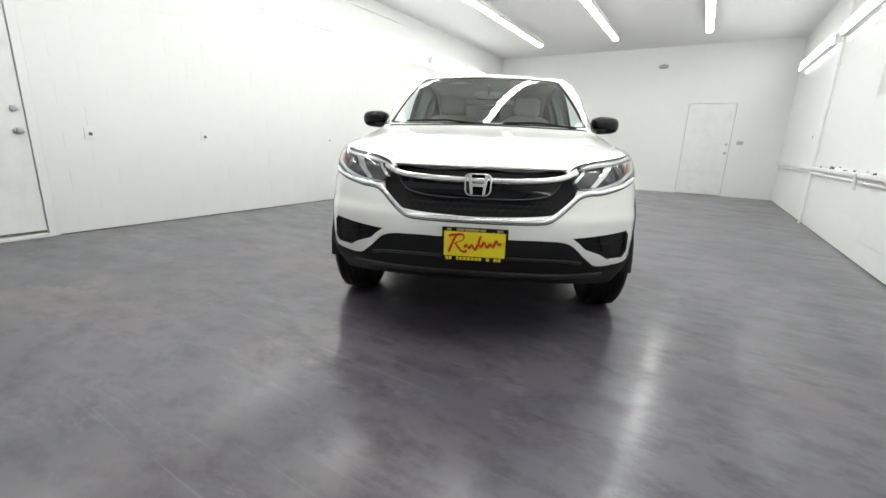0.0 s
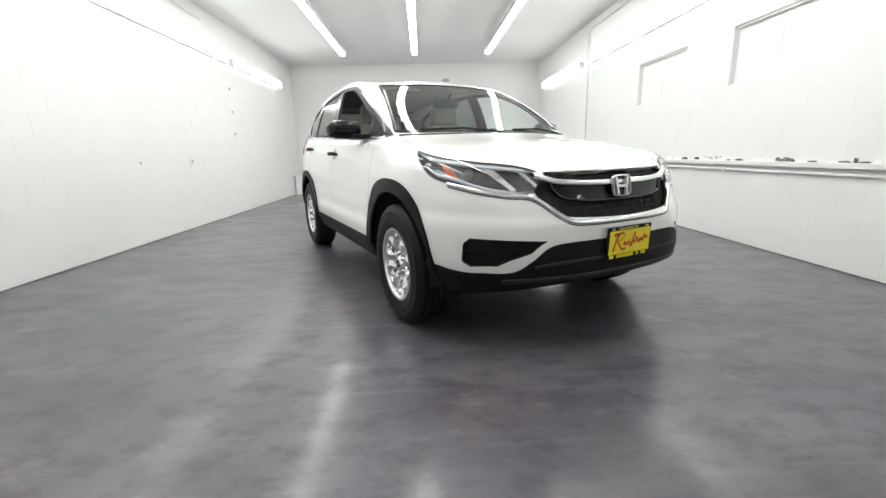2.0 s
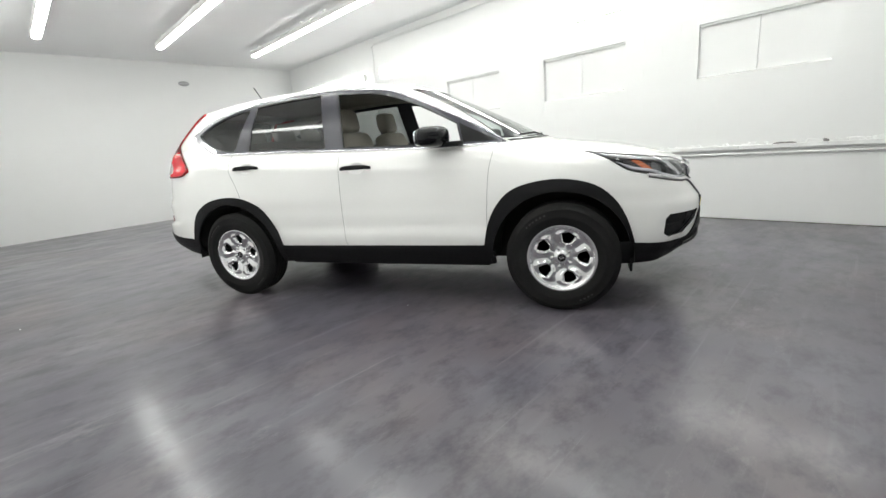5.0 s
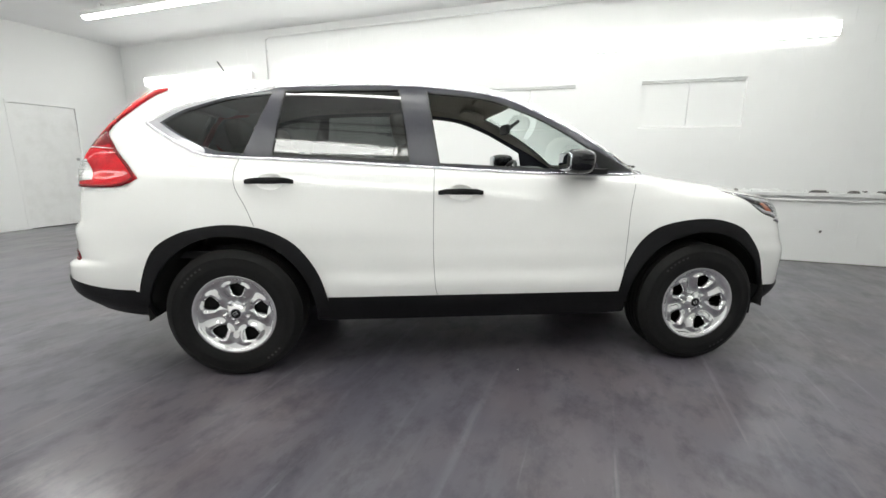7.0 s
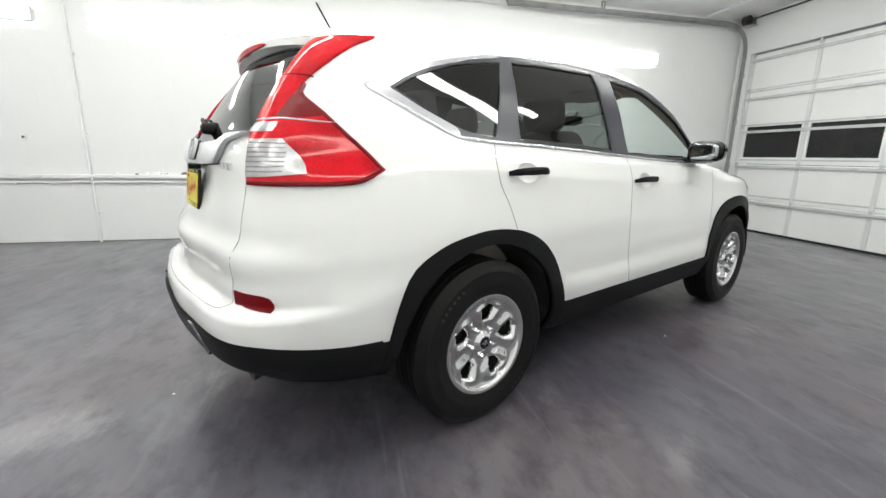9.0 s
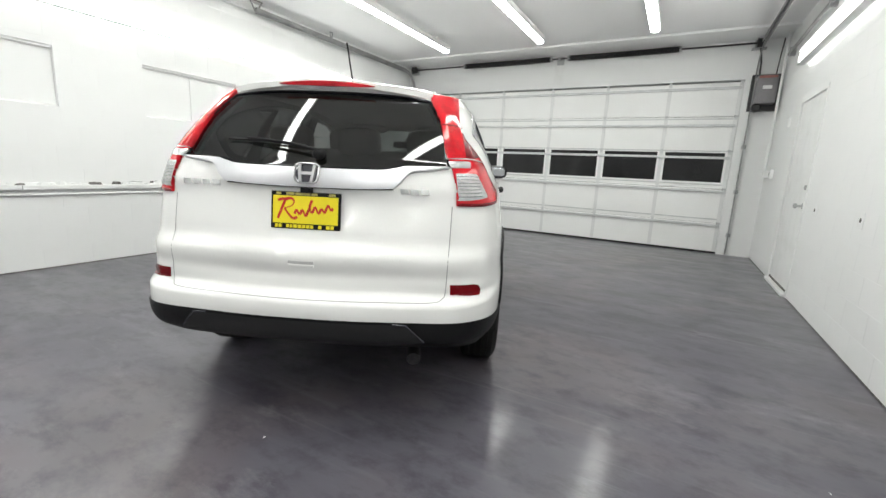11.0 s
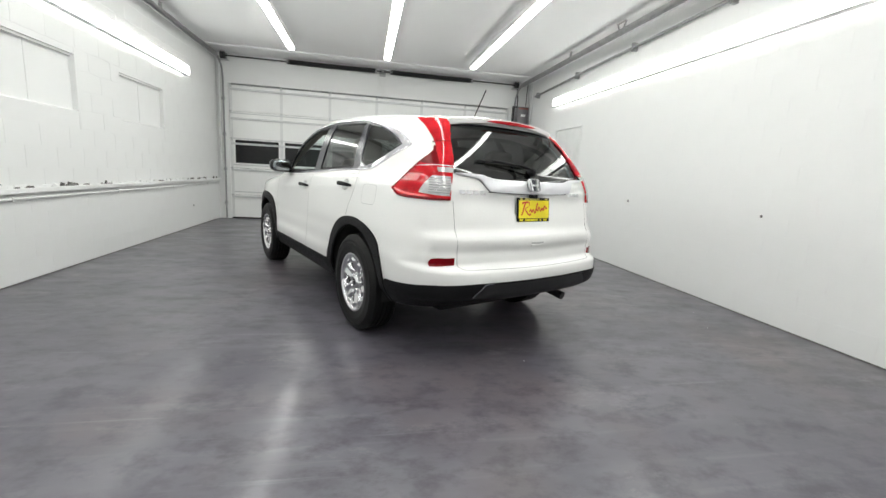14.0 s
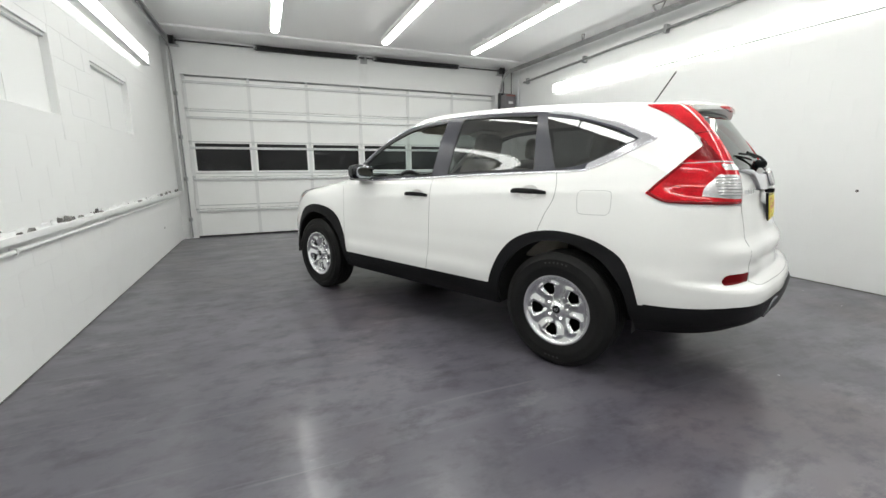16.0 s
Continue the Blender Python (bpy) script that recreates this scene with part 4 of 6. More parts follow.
def patch(name, text, view, material, parents, label="", lift=0.003, depth=0.006, both=False, n=7):
    """A piece laid on the skin within an outline. parents: one thing, or the driver's and the passenger's side."""
    poly = flat(curve(text, n), view)
    a, b = VIEWS[view][0], VIEWS[view][1]
    us, vs = [p[0] for p in poly], [p[1] for p in poly]
    bm = skin_bm(lambda c: min(us) - 0.15 < c.dot(a) < max(us) + 0.15 and min(vs) - 0.15 < c.dot(b) < max(vs) + 0.15)
    faces = score(bm, poly, view)
    bm.normal_update()
    normals = {v: v.normal.copy() for v in bm.verts}
    obs = []
    if both:
        obs.append(panel(name, faces, normals, [material], parents, label, lift, depth, True))
    else:
        for side, p in enumerate(parents):
            obs.append(panel(name, faces, normals, [material], p, label, lift, depth, False, side == 1))
    bm.free()
    return obs


def on_skin(p, view):
    """Where a line of sight of a flat view meets the skin: place and outward normal."""
    a, b, d, _ = VIEWS[view]
    p = [float(x) for x in p]
    q = a * p[0] + b * p[1] if len(p) == 2 else Vector(p) - d * Vector(p).dot(d)
    if view in ("lamp", "tail"):
        q = a * flat([p], view)[0][0] + b * flat([p], view)[0][1]
    hit, no, _, _ = SKIN.ray_cast(q - d * 4, d)
    if hit is None:
        hit, no, _, _ = SKIN.find_nearest(Vector(p) if len(p) == 3 else q)
    if no.dot(d) > 0:
        no = -no
    return hit, no


def ribbon(bm, text, view, width, height, n=7, sink=0.004, closed=False, taper=False, lift=0.0):
    """A raised strip along a line on the skin."""
    pts = curve(text, n)
    last = np.array([float(v) for v in text.split("|")[-1].split()[-1].split(",")])
    if not closed:
        pts.append(last)
    hits = [on_skin(p, view) for p in pts]
    rings = []
    m = len(hits)
    for i, (co, no) in enumerate(hits):
        prv = hits[(i - 1) % m][0] if (i or closed) else co
        nxt = hits[(i + 1) % m][0] if (i < m - 1 or closed) else co
        t = (nxt - prv).normalized()
        w = t.cross(no).normalized()
        k = width / 2
        if taper:
            k *= max(0.12, min(1.0, 6 * min(i, m - 1 - i) / m))
        rings.append([bm.verts.new(co + w * x * k + no * (z + lift)) for x, z in ((-1, -sink), (-1, height * 0.55), (-0.6, height), (0.6, height), (1, height * 0.55), (1, -sink))])
    pairs = list(zip(rings, rings[1:])) + ([(rings[-1], rings[0])] if closed else [])
    for r, s in pairs:
        for k in range(5):
            bm.faces.new((r[k], r[k + 1], s[k + 1], s[k]))
    if not closed:
        bm.faces.new(rings[0])
        bm.faces.new(rings[-1][::-1])


def mirrored(bm):
    """Adds the passenger's side to a driver's side shape."""
    new_geo = bmesh.ops.duplicate(bm, geom=bm.verts[:] + bm.edges[:] + bm.faces[:])["geom"]
    vs = [g for g in new_geo if isinstance(g, bmesh.types.BMVert)]
    bmesh.ops.scale(bm, vec=(-1, 1, 1), verts=vs)
    bmesh.ops.reverse_faces(bm, faces=[g for g in new_geo if isinstance(g, bmesh.types.BMFace)])


def pair_of(name, make, material, parents, label="", smooth=45):
    """The same shape on the driver's and, mirrored, on the passenger's side. make(bm) draws the driver's."""
    obs = []
    for side, p in enumerate(parents):
        bm = bmesh.new()
        make(bm)
        if side:
            bmesh.ops.scale(bm, vec=(-1, 1, 1), verts=bm.verts)
            bmesh.ops.reverse_faces(bm, faces=bm.faces)
        obs.append(part(name, bm, material, p, label, smooth))
    return obs


# ---- outlines on the skin ----
GLASS_OUT = "-.97,1.095 -.78,1.215 -.55,1.335 -.30,1.455 -.11,1.522 .21,1.56 .5,1.57 .79,1.562 1.11,1.542 1.32,1.504 1.57,1.43 1.74,1.35 | 1.74,1.35 1.68,1.315 1.56,1.25 1.44,1.195 1.32,1.178 .81,1.158 .25,1.13 -.37,1.102 -.97,1.095"
PANE_Q = "1.645,1.35 1.55,1.40 1.45,1.437 1.32,1.477 1.09,1.513 | 1.09,1.513 1.225,1.193 | 1.225,1.193 1.37,1.212 1.49,1.26 1.645,1.35"
PANE_R = "1.03,1.522 .79,1.536 .42,1.545 | .42,1.545 .365,1.156 | .365,1.156 .81,1.178 1.085,1.187 | 1.085,1.187 1.03,1.522"
PANE_F = ".275,1.532 .03,1.515 -.12,1.486 -.33,1.41 -.52,1.315 -.645,1.245 | -.645,1.245 -.68,1.118 | -.68,1.118 -.37,1.121 .215,1.148 | .215,1.148 .275,1.532"
SCREEN = "-.1,1.128 .35,1.124 .66,1.128 .695,1.145 | .695,1.145 .63,1.32 .56,1.495 | .56,1.495 .53,1.517 .3,1.53 -.1,1.535 | -.1,1.535 -.1,1.128"
BACKLIGHT = "-.1,1.153 .28,1.156 .37,1.168 .42,1.178 .595,1.182 | .595,1.182 .58,1.31 .535,1.4 .475,1.487 | .475,1.487 .3,1.502 -.1,1.504 | -.1,1.504 -.1,1.196"
HEAD = ".775,-1.45,1.003 .76,-1.66,.97 .66,-1.83,.944 .51,-1.92,.924 .43,-1.98,.901 .415,-2.03,.876 | .415,-2.03,.876 .44,-2.045,.84 .475,-2.05,.80 | .475,-2.05,.80 .58,-2.01,.797 .70,-1.91,.822 .79,-1.78,.852 .825,-1.68,.885 .82,-1.58,.945 .775,-1.45,1.003"
TAIL = ".61,1.67,1.53 .62,1.78,1.475 .63,1.89,1.395 .645,1.958,1.335 .668,1.975,1.297 .723,1.92,1.233 .785,1.815,1.13 .825,1.755,1.068 | .825,1.755,1.068 .82,1.81,1.038 .81,1.91,1.022 .76,2.06,1.02 .625,2.11,1.022 | .625,2.11,1.022 .615,2.1,1.12 .605,2.09,1.18 .595,2.07,1.25 .58,2.03,1.31 .55,1.97,1.38 .51,1.9,1.46 .48,1.84,1.515 | .48,1.84,1.515 .60,1.69,1.535"
GRILLE = "-.1,.893 .30,.893 .40,.889 | .40,.889 .44,.86 .47,.80 | .47,.80 .44,.752 .375,.70 .30,.683 .09,.672 -.1,.67 | -.1,.67 -.1,.893"
FOG = ".770,.485 .767,.572 | .767,.572 .745,.598 | .745,.598 .455,.583 | .455,.583 .52,.53 | .52,.53 .60,.498 .65,.468 | .65,.468 .742,.461 | .742,.461 .770,.485"
HOOD = "-.1,-2.2 .41,-2.2 | .41,-2.2 .40,-2.03 .43,-1.99 .52,-1.915 .66,-1.825 .715,-1.73 .725,-1.6 .725,-1.35 .705,-1.1 .68,-.99 | .68,-.99 .5,-1.06 .3,-1.115 -.1,-1.135 | -.1,-1.135 -.1,-2.2"
DOOR_F = ".235,1.18 .242,1.0 .245,.7 .235,.5 .222,.435 | .222,.435 -.835,.435 | -.835,.435 -.845,.7 -.862,.92 -.9,1.06 -.955,1.12 | -.955,1.12 -.8,1.3 .2,1.66 | .2,1.66 .28,1.58 .235,1.18"
DOOR_R = ".285,1.58 .241,1.18 .248,1.0 .251,.7 .241,.5 .228,.435 | .228,.435 .80,.435 | .80,.435 .83,.6 .92,.74 1.05,.81 1.17,.82 | 1.17,.82 1.21,.93 1.255,1.02 1.262,1.1 1.235,1.2 | 1.235,1.2 1.09,1.53 | 1.09,1.53 1.1,1.66 | 1.1,1.66 .285,1.66 | .285,1.66 .285,1.58"
GATE = "-.1,.617 .40,.618 .56,.622 .597,.632 .61,.66 | .61,.66 .615,.82 .618,1.0 .61,1.17 .60,1.25 .575,1.32 .545,1.39 .50,1.50 | .50,1.50 .4,1.56 -.1,1.56 | -.1,1.56 -.1,.617"


def ring(cy, r, n=30):
    return " ".join("%.4f,%.4f" % (cy + r * math.cos(2 * math.pi * k / n), 0.352 + r * math.sin(2 * math.pi * k / n)) for k in range(n + 1))


ARCH_IN = 0.43
CUP = (0.07, 0.042)


def oval(y, z, n=28):
    return " ".join("%.4f,%.4f" % (y + CUP[0] * math.cos(2 * math.pi * k / n), z + CUP[1] * math.sin(2 * math.pi * k / n)) for k in range(n + 1))

bm = skin_bm()
tag = bm.faces.layers.int.new("piece")
ORDER = [("hood", HOOD, "top"), ("front_door", DOOR_F, "side"), ("rear_door", DOOR_R, "side"), ("tailgate", GATE, "rear"), ("cup_f", oval(0.10, 1.0), "side"), ("cup_r", oval(1.085, 1.055), "side"),
         ("trim", GLASS_OUT, "side"), ("pane_f", PANE_F, "side"), ("pane_r", PANE_R, "side"), ("pane_q", PANE_Q, "side"),
         ("screen", SCREEN, "front"), ("backlight", BACKLIGHT, "rear"), ("head", HEAD, "lamp"), ("tail", TAIL, "tail"),
         ("grille", GRILLE, "front"), ("fog", FOG, "front"), ("arch_f", ring(-1.295, ARCH_IN + 0.014), "side"), ("arch_r", ring(1.31, ARCH_IN + 0.014), "side")]
for k, (key, text, view) in enumerate(ORDER):
    fs = score(bm, flat(curve(text, 7 if "arch" not in key and "cup" not in key else 1), view), view)
    for f in fs:
        if key == "hood" and (f.calc_center_median().z < 0.84 or f.calc_center_median().y > -0.95):
            continue
        if key == "screen" and f.calc_center_median().y > 0.2:
            continue
        if key.startswith("arch") and f.calc_center_median().x < 0.6:
            continue
        f[tag] = k + 1
bm.normal_update()
NORMALS = {v: v.normal.copy() for v in bm.verts}
for v in NORMALS:
    if abs(v.co.x) < 1e-4:
        NORMALS[v].x = 0
        NORMALS[v].normalize()
PIECES = {"body": []}
for f in bm.faces:
    PIECES.setdefault(ORDER[f[tag] - 1][0] if f[tag] else "body", []).append(f)

INNER = [M_PAINT, M_LINER]
body = panel("body", PIECES["body"], NORMALS, INNER, CAR, "glossy white body shell", both=True)
hood = panel("hood", PIECES["hood"], NORMALS, [M_PAINT, M_WELL], CAR, "white hood", both=True)
gate = panel("tailgate", PIECES["tailgate"], NORMALS, INNER, CAR, "white tailgate", both=True)
FRONT_DOORS = [panel("front_door", PIECES["front_door"], NORMALS, INNER, CAR, "white front door", flip_side=s) for s in (False, True)]
REAR_DOORS = [panel("rear_door", PIECES["rear_door"], NORMALS, INNER, CAR, "white rear door", flip_side=s) for s in (False, True)]
BOTH = [CAR, CAR]
for s in (False, True):
    panel("pillar_trim", PIECES["trim"], NORMALS, [M_PILLAR], CAR, "dark grey window surround", lift=0.001, depth=0.02, flip_side=s)
    panel("rear_window", PIECES["pane_r"], NORMALS, [M_TINT], REAR_DOORS[s], "dark privacy glass", lift=-0.005, depth=0, flip_side=s)
    panel("quarter_window", PIECES["pane_q"], NORMALS, [M_TINTDARK], CAR, "dark privacy glass", lift=-0.003, depth=0, flip_side=s, ease=0.85)
panel("windscreen", PIECES["screen"], NORMALS, [M_SCREEN], CAR, "clear windscreen", lift=-0.003, depth=0, both=True)
panel("rear_glass", PIECES["backlight"], NORMALS, [M_TINTDARK], gate, "dark privacy glass", lift=-0.003, depth=0, both=True)
panel("grille_back", PIECES["grille"], NORMALS, [M_WELL], CAR, "black grille", lift=-0.03, depth=0.01, both=True)
HEADS = [panel("headlight", PIECES["head"], NORMALS, [M_BOWL], CAR, "clear headlight with amber corner", lift=-0.035, depth=0.01, flip_side=s) for s in (False, True)]
TAILS = [panel("tail_light", PIECES["tail"], NORMALS, [M_RED], CAR, "tall red tail light", lift=0.012, depth=0.045, flip_side=s) for s in (False, True)]
for s in (False, True):
    panel("lens", PIECES["head"], NORMALS, [M_LENS], HEADS[s], "clear lamp cover", lift=0.002, depth=0, flip_side=s)
    panel("fog_recess", PIECES["fog"], NORMALS, [M_PLASTIC], CAR, "black bumper recess", lift=-0.016, depth=0.01, flip_side=s)
bm.free()

# ---- cladding ----
def arc(cy, a0, a1, r=ARCH_IN, n=16):
    return " ".join("%.4f,%.4f" % (cy + r * math.cos(radians(a0 + (a1 - a0) * k / n)), 0.352 + r * math.sin(radians(a0 + (a1 - a0) * k / n))) for k in range(n + 1))


patch("front_arch_cladding", "-.80,.25 -.815,.44 -.87,.64 -.985,.785 -1.16,.845 -1.36,.85 -1.54,.79 -1.66,.655 -1.73,.46 -1.74,.32 | -1.74,.32 %s | -.86,.25 -.80,.25" % arc(-1.295, 194, -14),
      "side", M_PLASTIC, BOTH, "black plastic wheel arch cladding", lift=0.012, depth=0.03, n=4)
patch("rear_arch_cladding", "1.79,.31 1.77,.49 1.69,.695 1.57,.785 1.43,.826 1.28,.838 1.12,.812 .98,.738 .875,.6 .82,.44 .80,.25 | .80,.25 %s | 1.74,.31 1.79,.31" % arc(1.31, 194, -5),
      "side", M_PLASTIC, BOTH, "black plastic wheel arch cladding", lift=0.012, depth=0.03, n=4)
patch("sill_cladding", "-.825,.442 .815,.442 | .815,.442 .81,.2 | .81,.2 -.81,.2 | -.81,.2 -.825,.442", "side", M_PLASTIC, BOTH, "black plastic sill cladding", lift=0.009, depth=0.03)
patch("front_skirt", "-.1,.572 .12,.572 .34,.57 .44,.553 .515,.488 .585,.438 .69,.43 .78,.432 .86,.452 | .86,.452 .9,.2 | .9,.2 -.1,.2 | -.1,.2 -.1,.572", "front", M_PLASTIC, CAR, "black lower front bumper", lift=0.008, depth=0.03, both=True)
patch("rear_skirt", "-.1,.54 .40,.54 .53,.54 .71,.535 .78,.525 .84,.505 .9,.487 | .9,.487 .95,.2 | .95,.2 -.1,.2 | -.1,.2 -.1,.54", "rear", M_PLASTIC, CAR, "black lower rear bumper", lift=0.008, depth=0.03, both=True)
patch("rear_side_skirt", "1.74,.487 1.9,.49 2.0,.497 | 2.0,.497 2.0,.2 | 2.0,.2 1.74,.2 | 1.74,.2 1.74,.487", "side", M_PLASTIC, BOTH, "black lower bumper corner", lift=0.0065, depth=0.03)
patch("skid_plate", "-.1,.532 .40,.532 .455,.53 | .455,.53 .53,.455 | .53,.455 .3,.437 -.1,.435 | -.1,.435 -.1,.532", "rear", M_SKID, CAR, "dark grey skid plate", lift=0.014, depth=0.02, both=True)
pair_of("skid_edge", lambda b: ribbon(b, ".40,.536 .455,.533 | .455,.533 .53,.46", "rear", 0.007, 0.004, lift=0.014), M_PILLAR, BOTH, "grey skid plate edge")
bm = bmesh.new()
ribbon(bm, "0,.485 .25,.484 .42,.476 .50,.462", "front", 0.014, 0.008, lift=0.006)
mirrored(bm)
part("lower_grille_slat", bm, M_SKID, CAR, "dark grey slat of the lower grille", 50)
bm = bmesh.new()
ribbon(bm, "0,.405 .3,.403 .5,.398 .62,.392", "front", 0.03, 0.012, lift=0.004)
mirrored(bm)
part("front_lip", bm, M_SKID, CAR, "dark grey front bumper lip", 50)
# ---- bright trim and seams ----
pair_of("window_trim", lambda b: ribbon(b, GLASS_OUT, "side", 0.015, 0.005, closed=True), M_WINTRIM, BOTH, "thin bright window surround")
for out, owners in ((PANE_F, FRONT_DOORS), (PANE_R, REAR_DOORS)):
    pair_of("window_seal", lambda b: ribbon(b, out, "side", 0.016, 0.001, closed=True), M_GASKET, owners, "black rubber window seal")
patch("quarter_trim", "1.735,1.35 1.57,1.428 1.40,1.482 1.25,1.518 1.10,1.54 | 1.10,1.54 1.10,1.53 1.25,1.503 1.40,1.462 1.55,1.412 1.66,1.35 | 1.66,1.35 1.56,1.288 1.42,1.222 | 1.42,1.222 1.42,1.196 1.56,1.252 1.735,1.35", "side", M_WINTRIM, BOTH, "silver window corner", lift=0.003, depth=0.01)
for k, run in enumerate((".238,1.13 .245,1.0 .248,.7 .238,.5 .225,.44", "-.905,1.09 -.862,.92 -.845,.7 -.835,.443", "1.236,1.185 1.262,1.1 1.255,1.02 1.21,.93 1.17,.83")):
    pair_of("door_seam", lambda b: ribbon(b, run, "side", 0.0035, 0.0008, sink=0.003), M_SEAM, BOTH)
pair_of("hood_seam", lambda b: ribbon(b, ".43,-1.985 .52,-1.915 .66,-1.825 .715,-1.73 .725,-1.6 .725,-1.35 .705,-1.1 .69,-.98", "top", 0.004, 0.0008, sink=0.003), M_SEAM, BOTH)
bm = bmesh.new()
ribbon(bm, ".618,1.02 .615,.82 .61,.66 .597,.632 .56,.622 .40,.619 0,.617", "rear", 0.0035, 0.0008, sink=0.003)
mirrored(bm)
part("gate_seam", bm, M_SEAM, CAR)
bm = bmesh.new()
ribbon(bm, "0,-2.098 .2,-2.092 .41,-2.035", "top", 0.008, 0.0008)
mirrored(bm)
part("hood_lip_seam", bm, M_GASKET, CAR)
bm = bmesh.new()
ribbon(bm, "1.42,1.075 1.56,1.075 1.585,1.05 | 1.585,1.05 1.585,.97 1.565,.945 | 1.565,.945 1.43,.945 1.405,.97 | 1.405,.97 1.4,1.05 1.42,1.075", "side", 0.0035, 0.0005, closed=True)
part("fuel_flap_seam", bm, M_GRIP, CAR)

# ---- door handles ----
def handle(bm, y0, y1, z):
    n = 12
    rings = []
    for i in range(n + 1):
        f = i / n
        y = y0 + f * (y1 - y0)
        co, no = on_skin((y, z), "side")
        out = 0.012 + 0.026 * min(1, 5 * min(f, 1 - f) + 0.15)
        hgt = 0.016 * (0.75 + 0.25 * math.sin(math.pi * f)) * (0.8 if i in (0, n) else 1)
        rings.append([bm.verts.new(co + no * o + Vector((0, 0, h * hgt))) for o, h in ((out - 0.02, -0.8), (out - 0.004, -1), (out, -0.5), (out, 0.5), (out - 0.004, 1), (out - 0.02, 0.8))])
    for r, s in zip(rings, rings[1:]):
        for k in range(6):
            bm.faces.new((r[k], r[(k + 1) % 6], s[(k + 1) % 6], s[k]))
    for r in (rings[0], rings[-1]):
        bm.faces.new(r)


def cup(bm, y, z):
    """A shallow dish pressed into the door behind the grip."""
    n, rings = 28, []
    for f, d in ((1.0, 0.0), (0.9, 0.003), (0.7, 0.010), (0.45, 0.014), (0.2, 0.015)):
        ring = []
        for k in range(n):
            a = 2 * math.pi * k / n
            co, no = on_skin((y + f * CUP[0] * math.cos(a), z + f * CUP[1] * math.sin(a)), "side")
            ring.append(bm.verts.new(co - no * d))
        rings.append(ring)
    for p, q in zip(rings, rings[1:]):
        for k in range(n):
            bm.faces.new((p[k], p[(k + 1) % n], q[(k + 1) % n], q[k]))
    bm.faces.new(rings[-1])


pair_of("handle_cup", lambda b: cup(b, 0.10, 1.0), M_PAINT, FRONT_DOORS, "pressed dish behind the handle", 60)
pair_of("handle_cup", lambda b: cup(b, 1.085, 1.055), M_PAINT, REAR_DOORS, "pressed dish behind the handle", 60)
pair_of("door_handle", lambda b: handle(b, -0.02, 0.222, 0.998), M_PLASTIC, FRONT_DOORS, "black door handle")
pair_of("door_handle", lambda b: handle(b, 0.965, 1.205, 1.053), M_PLASTIC, REAR_DOORS, "black door handle")


# ---- side mirrors ----
def blob(bm, c, r, e=0.55, nu=20, nv=12):
    """A rounded box."""
    def sp(v):
        return math.copysign(abs(v) ** e, v)
    rows = []
    for j in range(1, nv):
        t = -math.pi / 2 + math.pi * j / nv
        rows.append([bm.verts.new((c[0] + r[0] * sp(math.cos(t)) * sp(math.cos(2 * math.pi * i / nu)), c[1] + r[1] * sp(math.cos(t)) * sp(math.sin(2 * math.pi * i / nu)), c[2] + r[2] * sp(math.sin(t)))) for i in range(nu)])
    for a, b in zip(rows, rows[1:]):
        for i in range(nu):
            bm.faces.new((a[i], a[(i + 1) % nu], b[(i + 1) % nu], b[i]))
    for row, z in ((rows[0], -1), (rows[-1], 1)):
        v = bm.verts.new((c[0], c[1], c[2] + z * r[2]))
        for i in range(nu):
            bm.faces.new((row[i], row[(i + 1) % nu], v))


def mirror_shell(bm):
    blob(bm, (0.925, -0.535, 1.165), (0.112, 0.1, 0.07), 0.62)
    for v in bm.verts:
        f = (v.co.x - 0.82) / 0.22
        v.co.y += 0.07 * f if v.co.y < -0.535 else 0.015 * f
        v.co.z += 0.012 * f if v.co.z < 1.165 else -0.004 * f


def mirror_arm(bm):
    box(bm, 0.75, 0.9, -0.69, -0.53, 1.098, 1.13, 0.012)


MIRRORS = pair_of("side_mirror", mirror_shell, M_GLOSS, BOTH, "black side mirror", 60)
pair_of("mirror_arm", mirror_arm, M_PLASTIC, MIRRORS)


def mirror_glass(bm):
    blob(bm, (0.93, -0.436, 1.166), (0.084, 0.01, 0.048), 0.5)


pair_of("mirror_glass", mirror_glass, M_MIRROR, MIRRORS, "mirror glass", 40)
patch("mirror_sail", "-.655,1.247 -.72,1.21 -.91,1.114 | -.91,1.114 -.69,1.118 | -.69,1.118 -.655,1.247", "side", M_PLASTIC, BOTH, "black mirror triangle", lift=0.003, depth=0.012)

# ---- windscreen surround and wipers ----
bm = bmesh.new()
ribbon(bm, "0,1.13 .35,1.127 .66,1.13 .69,1.145 | .69,1.145 .63,1.32 .565,1.49 | .565,1.49 .53,1.515 .3,1.528 0,1.533", "front", 0.02, 0.002)
mirrored(bm)
part("screen_seal", bm, M_GLOSS, CAR, "black windscreen edge", 50)
bm = bmesh.new()
ribbon(bm, "0,-1.148 .3,-1.125 .5,-1.072 .69,-.975", "top", 0.035, 0.004)
mirrored(bm)
part("cowl_panel", bm, M_PLASTIC, CAR, "black cowl panel", 50)
for a, b in (((0.62, -1.0, 1.118), (0.12, -1.1, 1.138)), ((0.0, -1.12, 1.125), (-0.56, -1.02, 1.138))):
    bm = bmesh.new()
    tube(bm, [Vector(a), Vector(a).lerp(Vector(b), 0.5) + Vector((0, -0.02, 0.015)), Vector(b)], 0.007, 6)
    part("wiper", bm, M_PLASTIC, CAR, "black wiper", 50)

